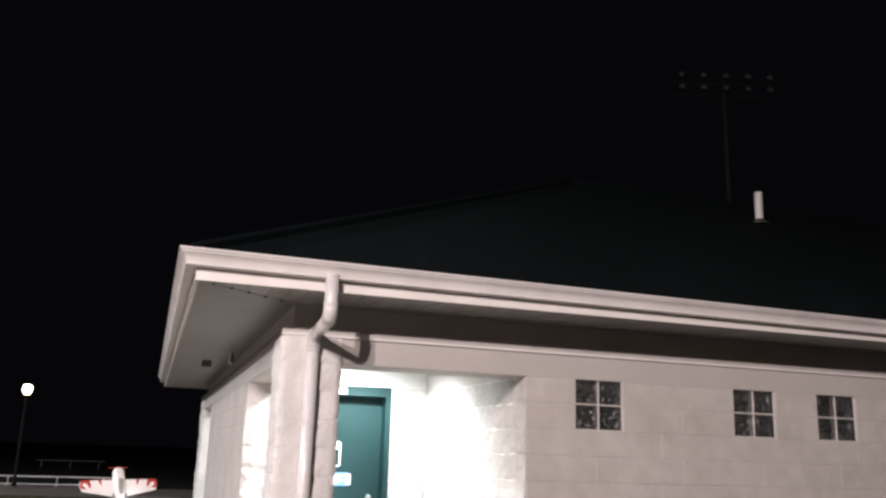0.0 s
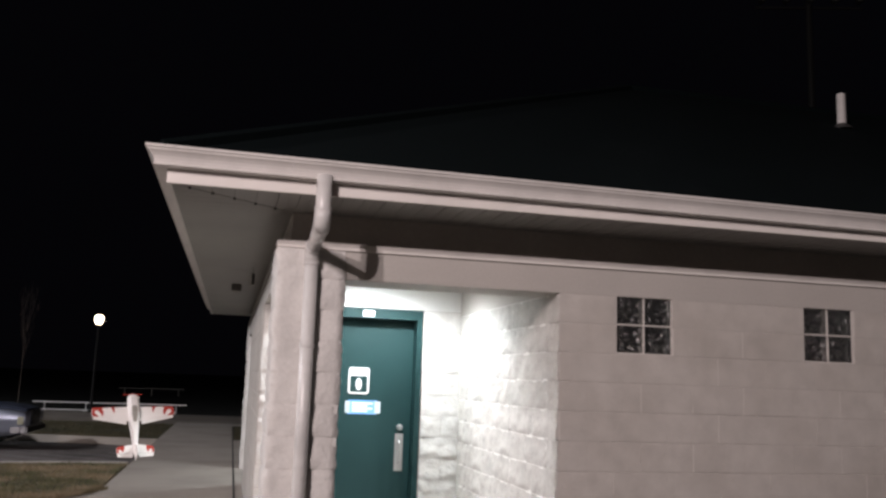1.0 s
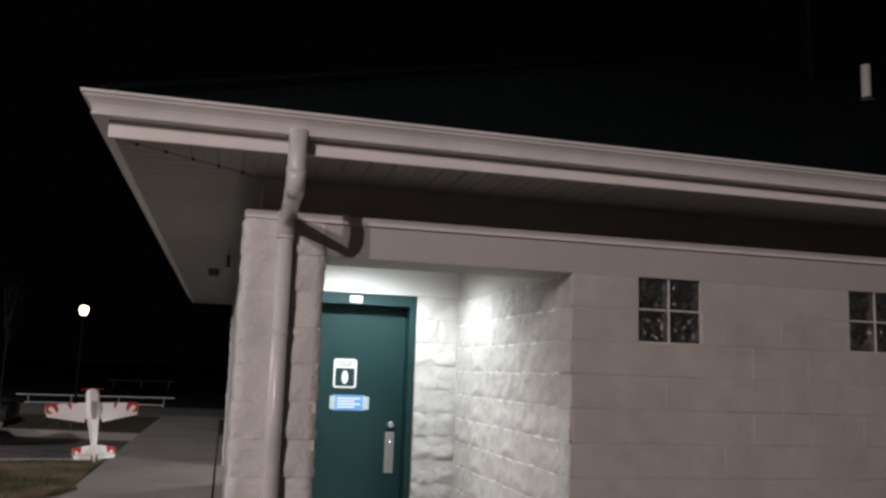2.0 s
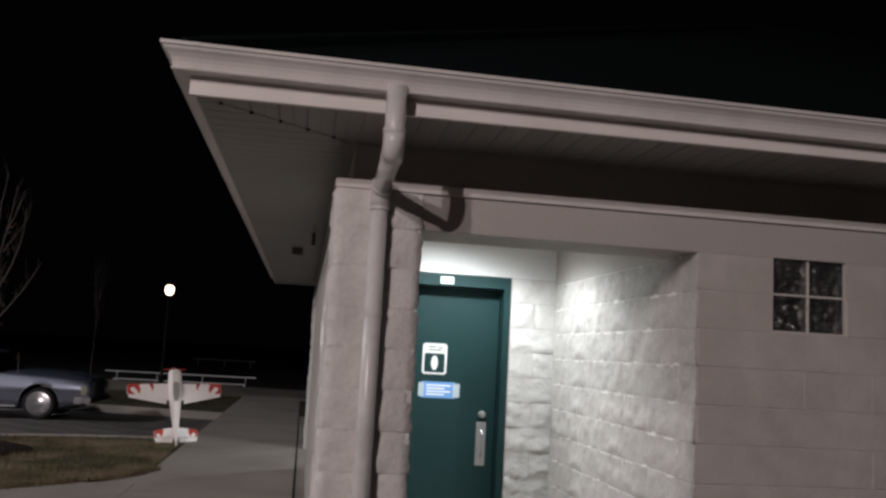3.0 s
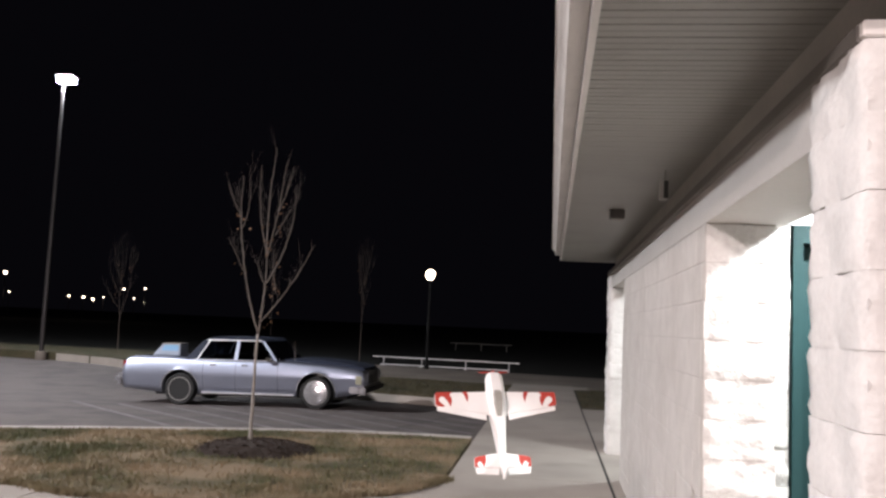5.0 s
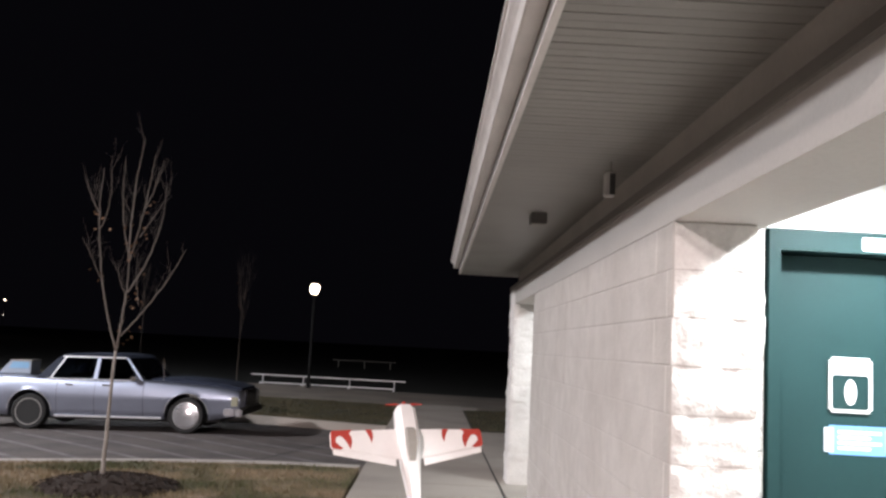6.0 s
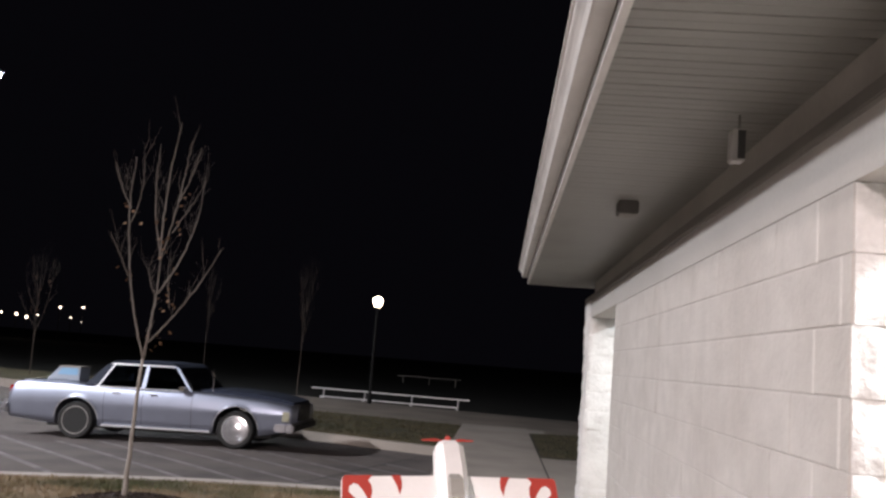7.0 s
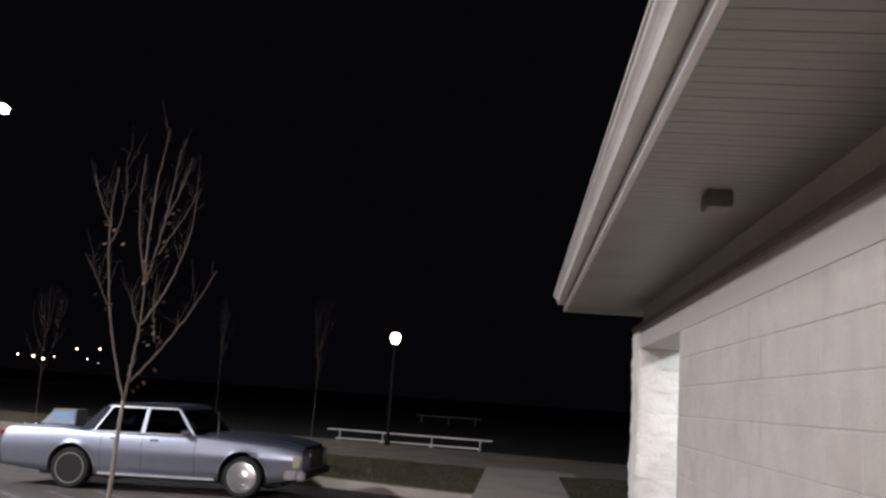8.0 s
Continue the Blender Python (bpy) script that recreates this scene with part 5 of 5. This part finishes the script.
def build_plane():
    pl = thing("model_aeroplane", "white foam model aeroplane with red flame wingtips, nose up", "model plane", at=pose(-1.07, 2.67, 1.15, 58, -2, 15) @ Matrix.Scale(0.7, 4))
    # local: x across the wing, y towards the nose, z up from the wing
    for s in (-1, 1):
        wing = part("wing", flat([(s * 0.04, 0.115), (s * 0.49, 0.105), (s * 0.5, 0.09), (s * 0.5, 0.0), (s * 0.485, -0.015), (s * 0.04, -0.095)], -0.011, 0.011, 0.006), FOAM, pl)
        part("aileron", flat([(s * 0.09, -0.088), (s * 0.485, -0.017), (s * 0.485, -0.05), (s * 0.09, -0.135)], -0.006, 0.006, 0.003), FOAM, pl)
        tip = [(0.36, 0.109), (0.485, 0.1055), (0.496, 0.09), (0.496, 0.0), (0.485, -0.013), (0.44, -0.022), (0.42, -0.014), (0.445, 0.006), (0.467, 0.03), (0.465, 0.055), (0.445, 0.07), (0.425, 0.064), (0.405, 0.04), (0.385, 0.005), (0.375, -0.02), (0.37, -0.005), (0.362, 0.03), (0.365, 0.06), (0.38, 0.085)]
        lick = [(0.235, 0.111), (0.275, 0.110), (0.262, 0.085), (0.25, 0.06), (0.238, 0.02), (0.228, 0.055), (0.228, 0.085)]
        for z0, z1 in ((0.0112, 0.0135), (-0.0135, -0.0112)):
            part("red_flame", slab_bm([(s * x, y) for x, y in tip], z0, z1), RED, wing, "red flame wingtip pattern")
            part("red_flame", slab_bm([(s * x, y) for x, y in lick], z0, z1), RED, wing)
        stab = part("tailplane", flat([(s * 0.02, -0.415), (s * 0.2, -0.44), (s * 0.225, -0.455), (s * 0.225, -0.53), (s * 0.02, -0.53)], -0.005, 0.005, 0.003), FOAM, pl)
        for z0, z1 in ((0.0052, 0.0075), (-0.0075, -0.0052)):
            part("red_flame", slab_bm([(s * x, y) for x, y in [(0.13, -0.433), (0.2, -0.443), (0.222, -0.457), (0.222, -0.527), (0.19, -0.527), (0.205, -0.5), (0.18, -0.478), (0.16, -0.5), (0.15, -0.528), (0.13, -0.48)]], z0, z1), RED, stab)
        part("elevator", flat([(s * 0.03, -0.535), (s * 0.22, -0.535), (s * 0.21, -0.58), (s * 0.04, -0.59)], -0.004, 0.004, 0.002), FOAM, pl)
        part("gear_leg", tube_bm([(s * 0.03, 0.13, -0.06), (s * 0.12, 0.15, -0.17)], 0.004, 6), DARK_PLASTIC, pl)
        part("wheel", lathe(bmesh.new(), [(0.008, -0.008), (0.027, -0.006), (0.027, 0.006), (0.008, 0.008)], 12, "x", (s * 0.125, 0.152, -0.18)), RUBBER, pl)
    bm = bmesh.new()
    rows = []
    for y, w, top, low in ((0.275, 0.048, 0.04, -0.045), (0.25, 0.066, 0.058, -0.06), (0.12, 0.07, 0.085, -0.075), (0.0, 0.068, 0.09, -0.075), (-0.1, 0.06, 0.07, -0.065), (-0.3, 0.04, 0.045, -0.05), (-0.5, 0.024, 0.03, -0.03), (-0.58, 0.014, 0.02, -0.02)):
        rows.append([bm.verts.new(p) for p in ((-w, y, low * 0.6), (-w * 0.6, y, low), (w * 0.6, y, low), (w, y, low * 0.6), (w, y, top * 0.55), (w * 0.55, y, top), (-w * 0.55, y, top), (-w, y, top * 0.55))])
    for a, b in zip(rows, rows[1:]):
        for i in range(8):
            bm.faces.new((a[i], a[(i + 1) % 8], b[(i + 1) % 8], b[i]))
    bm.faces.new(rows[0])
    bm.faces.new(rows[-1][::-1])
    bmesh.ops.recalc_face_normals(bm, faces=bm.faces)
    part("fuselage", bm, FOAM, pl)
    bm = bmesh.new()
    rows = [[bm.verts.new((x, y, z)) for x, z in ((-w, 0.055), (-w * 0.7, h), (w * 0.7, h), (w, 0.055))] for y, w, h in ((0.1, 0.03, 0.075), (0.05, 0.042, 0.125), (-0.03, 0.042, 0.13), (-0.13, 0.025, 0.07))]
    for a, b in zip(rows, rows[1:]):
        for i in range(3):
            bm.faces.new((a[i], a[i + 1], b[i + 1], b[i]))
    bm.faces.new(rows[0][::-1])
    bm.faces.new(rows[-1])
    bmesh.ops.recalc_face_normals(bm, faces=bm.faces)
    part("canopy", bm, GREY_PLASTIC, pl, "grey tinted canopy")

    def upright(points, t):
        b = slab_bm(points, -t, t)
        bmesh.ops.transform(b, matrix=Matrix(((0, 0, 1, 0), (1, 0, 0, 0), (0, 1, 0, 0), (0, 0, 0, 1))), verts=b.verts)
        return b
    part("fin", upright([(-0.42, 0.03), (-0.5, 0.15), (-0.545, 0.16), (-0.545, 0.0)], 0.005), FOAM, pl)
    part("rudder", upright([(-0.55, -0.03), (-0.55, 0.165), (-0.6, 0.16), (-0.63, 0.03), (-0.61, -0.04)], 0.004), FOAM, pl)
    part("spinner", lathe(bmesh.new(), [(0.02, 0.275), (0.02, 0.29), (0.012, 0.31), (0.002, 0.318)], 12, "y"), RED, pl, "small red spinner")
    for s in (-1, 1):
        part("propeller_blade", flat([(s * 0.01, 0.292), (s * 0.06, 0.302), (s * 0.125, 0.296), (s * 0.125, 0.291), (s * 0.06, 0.288)], -0.0015, 0.0015), RED, pl)
    for s in (-1, 1):
        part("servo_arm", box_bm(s * 0.2 - 0.006, s * 0.2 + 0.006, -0.06, -0.02, -0.03, -0.011), DARK_PLASTIC, pl)


# ---- street furniture ----
def build_rack():
    rack = thing("bike_rack", "black gloss steel tube bike rack with many loops", "bike rack", at=Matrix.Translation((-4.0, 2.02, 0.0)))
    r, h, w = 0.026, 0.86, 0.32
    q = w / 2
    for k in range(8):
        x1 = -k * w
        if k % 2 == 0:
            pts = [(x1, 0, 0.0 if k == 0 else 0.28), (x1, 0, h - q)]
            pts += [(x1 - q + q * math.cos(radians(a)), 0, h - q + q * math.sin(radians(a))) for a in range(15, 180, 15)]
            pts += [(x1 - w, 0, h - q), (x1 - w, 0, 0.28 if k < 6 else 0.0)]
        else:
            pts = [(x1, 0, 0.29)] + [(x1 - q + q * math.cos(radians(a)), 0, 0.28 - q + 0.0 - q * math.sin(radians(a)) * 0.6 + q * 0.9) for a in range(0, 181, 15)] + [(x1 - w, 0, 0.29)]
        if k == 7:
            break
        part("loop", tube_bm(pts, r, 10), BLACK_PAINT, rack, smooth=True)
    for x in (0.0, -7 * w):
        part("foot_plate", lathe(bmesh.new(), [(0.06, 0.0), (0.06, 0.008), (0.03, 0.012)], 12, at=(x, 0, 0)), BLACK_PAINT, rack)


def build_bench():
    a, b = Vector((-7.9, 32.2, -0.27)), Vector((-1.95, 31.9, -0.27))
    d = (b - a)
    ang = math.degrees(math.atan2(d.y, d.x))
    bench = thing("team_bench", "long aluminium bench with seat and lower plank", "bench", at=Matrix.Translation(a) @ pose(0, 0, 0, 0, 0, ang))
    n = d.length
    part("seat_plank", box_bm(0, n, -0.12, 0.12, 0.44, 0.48, bevel=0.01), ALUMINIUM, bench)
    part("foot_plank", box_bm(0.42, n - 0.38, -0.46, -0.2, 0.16, 0.2, bevel=0.01), ALUMINIUM, bench)
    for x in (0.45, n * 0.34, n * 0.64, n - 0.42):
        bm = tube_bm([(x, 0, 0.0), (x, 0, 0.44)], 0.03, 8)
        tube(bm, [(x, -0.45, 0.14), (x, 0.2, 0.14)], 0.025, 8)
        tube(bm, [(x, -0.4, 0.0), (x, -0.4, 0.15)], 0.025, 8)
        part("support", bm, ALUMINIUM, bench)
    # grey in place of aluminium puts the far bench's dimness into its colour
    far = thing("far_bench", "aluminium bench far out on the field, dimmed in colour", "bench", at=pose(-8.2, 62.0, -0.27, 0, 0, 6))
    part("seat_plank", box_bm(0, 4.6, -0.12, 0.12, 0.5, 0.54, bevel=0.01), GREY_PLASTIC, far)
    for x in (0.4, 2.3, 4.2):
        part("support", tube_bm([(x, 0, 0.0), (x, 0, 0.5)], 0.03, 8), GREY_PLASTIC, far)


def build_globe_lamp():
    p = GLOBE_LAMP
    lamp = thing("post_lamp", "black post lamp with a glowing white globe", "street lamp", at=Matrix.Translation((p.x, p.y, -0.27)))
    h = p.z + 0.27
    part("post", tube_bm([(0, 0, 0), (0, 0, 0.5), (0, 0, 0.52), (0, 0, h - 0.25)], [0.09, 0.09, 0.055, 0.045], 12), POST_PAINT, lamp)
    part("collar", lathe(bmesh.new(), [(0.05, h - 0.28), (0.14, h - 0.25), (0.14, h - 0.22), (0.1, h - 0.2)], 16), POST_PAINT, lamp)
    part("globe", lathe(bmesh.new(), [(0.09, h - 0.2), (0.13, h - 0.13), (0.165, h - 0.03), (0.17, h + 0.05), (0.145, h + 0.12), (0.085, h + 0.165), (0.02, h + 0.175)], 20), GLOW_GLOBE, lamp, "glowing globe", smooth=True)
    part("finial", lathe(bmesh.new(), [(0.05, h + 0.165), (0.03, h + 0.2), (0.01, h + 0.26)], 10), BLACK_PAINT, lamp)


def lot_lamp(p, glow, ground):
    lamp = thing("lot_lamp", "tall metal parking lot lamp with bright white head", "street lamp", "parking lot lamps", at=Matrix.Translation((p.x, p.y, ground)))
    h = p.z - ground
    part("base", lathe(bmesh.new(), [(0.2, 0.0), (0.2, 0.42), (0.18, 0.46), (0.1, 0.46)], 16), DIMMED_CONCRETE, lamp, "round concrete base")
    part("pole", tube_bm([(0, 0, 0.46), (0, 0, h)], [0.09, 0.06], 12), POLE_METAL, lamp)
    part("arm", tube_bm([(0, 0, h - 0.1), (0.45, -0.3, h)], 0.035, 8), GALVANISED, lamp)
    head = part("head", box_bm(-0.2, 0.5, -0.35, 0.2, h + 0.05, h + 0.14, bevel=0.02), GALVANISED, lamp)
    part("lens", box_bm(-0.12, 0.42, -0.28, 0.13, h - 0.12, h + 0.045, bevel=0.02), glow, head, "blinding white lens")


def build_south_lamp():
    middle = (SOUTH_LAMPS[0] + SOUTH_LAMPS[1]) / 2
    lamp = thing("walkway_lamp", "dark post lamp with two warm white heads at two heights", "street lamp", at=Matrix.Translation((middle.x, middle.y - 0.1, -0.02)))
    top = SOUTH_LAMPS[1].z + 0.35
    part("base", lathe(bmesh.new(), [(0.16, 0.0), (0.16, 0.03), (0.1, 0.08), (0.08, 0.1)], 16), POLE_METAL, lamp)
    part("pole", tube_bm([(0, 0, 0.05), (0, 0, top)], [0.08, 0.06], 12), POLE_METAL, lamp)
    for p in SOUTH_LAMPS:
        q = Vector((p.x - middle.x, 0.1, p.z + 0.02))
        part("arm", tube_bm([(0, 0, q.z + 0.25), (0.5 * q.x, 0.05, q.z + 0.3), (q.x, 0.1, q.z + 0.2)], 0.03, 8), POLE_METAL, lamp)
        head = part("head", lathe(bmesh.new(), [(0.24, q.z + 0.13), (0.25, q.z + 0.16), (0.15, q.z + 0.25), (0.03, q.z + 0.28)], 20, at=(q.x, q.y, 0)), POLE_METAL, lamp)
        part("lens", lathe(bmesh.new(), [(0.22, q.z + 0.135), (0.2, q.z + 0.12), (0.02, q.z + 0.11)], 20, at=(q.x, q.y, 0)), GLOW_POST, head, "glowing warm white lens")


def build_far_lights():
    # distant street lamps across the fields, given by bearing and height of their heads
    eye = Vector((-0.89, -1.8, 1.59))
    for x, y, z, far, r in ((-0.512, 0.858, 0.013, 150, 0.33), (-0.5, 0.866, 0.0125, 150, 0.42), (-0.4917, 0.8707, 0.0104, 150, 0.45), (-0.4826, 0.8758, 0.0133, 150, 0.26),
                            (-0.4645, 0.8853, 0.0233, 150, 0.36), (-0.4549, 0.8905, 0.0135, 160, 0.26), (-0.4449, 0.8952, 0.0251, 160, 0.36), (-0.4449, 0.8952, 0.0095, 160, 0.2),
                            (-0.565, 0.825, 0.034, 150, 0.62), (-0.585, 0.811, 0.013, 150, 0.42), (-0.58, 0.8145, 0.024, 150, 0.36), (-0.571, 0.821, 0.011, 150, 0.28), (-0.561, 0.828, 0.014, 150, 0.3)):
        p = eye + Vector((x, y, z)).normalized() * far
        lamp = thing("distant_lamp", "tiny distant glowing street lamp", "street lamp", "distant lamps", at=Matrix.Translation((p.x, p.y, -0.3)))
        h = p.z + 0.3
        part("post", tube_bm([(0, 0, 0), (0, 0, h)], 0.06, 6), POLE_METAL, lamp)
        part("head", lathe(bmesh.new(), [(r * 0.18, h - r * 0.45), (r * 0.45, h - r * 0.1), (r * 0.4, h + r * 0.18), (r * 0.1, h + r * 0.36)], 10), GLOW_FAR, lamp)


def build_floodlights():
    base = Vector((30.3, 34.6, -0.3))
    mast = thing("floodlight_mast", "tall unlit sports floodlight mast", "floodlight", at=Matrix.Translation(base) @ pose(0, 0, 0, 0, 0, -17))
    part("pole", tube_bm([(0, 0, 0), (0, 0, 24.6)], [0.3, 0.16], 10), DARK_PLASTIC, mast)
    for z in (24.4, 23.6):
        part("cross_arm", box_bm(-3.0, 3.0, -0.06, 0.06, z - 0.06, z + 0.06), DARK_PLASTIC, mast)
        for k in range(5):
            x = -2.7 + k * 1.35
            bm = lathe(bmesh.new(), [(0.08, -0.1), (0.2, 0.1), (0.3, 0.32), (0.29, 0.33), (0.05, 0.15)], 12, "y")
            bmesh.ops.transform(bm, matrix=Matrix.Translation((x, -0.1, z + 0.3)) @ pose(0, 0, 0, 25, 0, 180), verts=bm.verts)
            head = part("flood_head", bm, DARK_PLASTIC, mast)
            lens = lathe(bmesh.new(), [(0.16, 0.3), (0.12, 0.325), (0.02, 0.335)], 12, "y")
            bmesh.ops.transform(lens, matrix=Matrix.Translation((x, -0.1, z + 0.3)) @ pose(0, 0, 0, 25, 0, 180), verts=lens.verts)
            part("lens", lens, GREY_PLASTIC, head, "pale unlit lens")


build_walls()
build_soffit()
build_roof()
build_downspout()
build_door()
build_fixtures()
build_trees()
build_car()
build_plane()
build_rack()
build_bench()
build_globe_lamp()
lot_lamp(LED_LAMP, GLOW_LED, -0.5)
lot_lamp(WEST_LAMP, GLOW_LED, -0.5)
build_south_lamp()
build_far_lights()
build_floodlights()
NEAR = [(-1.84, 9.9), (-1.84, 6.7)] + [p for p in LAWN_SOUTH[1:] if p[0] > -14.1] + [(-13.9, 4.9), (-8.0, 8.05), (-6.0, 8.95), (-4.3, 9.6), (-3.0, 9.9)]
grass(NEAR, 0.003, 42000, 21, "short patchy brown and green winter grass", 0.045, 0.006, (-11.0, -1.8, 4.5, 10.0), [p for p in LAWN_SOUTH if p[0] > -9.5])
grass(FAR_ISLAND, -0.07, 14000, 22, "short grass on the far strip, dimmed in colour", 0.04, 0.01, (-12.0, -1.8, 17.0, 25.0), mat=FAR_BLADE)
grass(PATCH, -0.01, 5000, 23, "short grass beyond the building, dimmed in colour", 0.035, 0.009, (-0.05, 4.0, 16.0, 22.7), mat=FAR_BLADE)
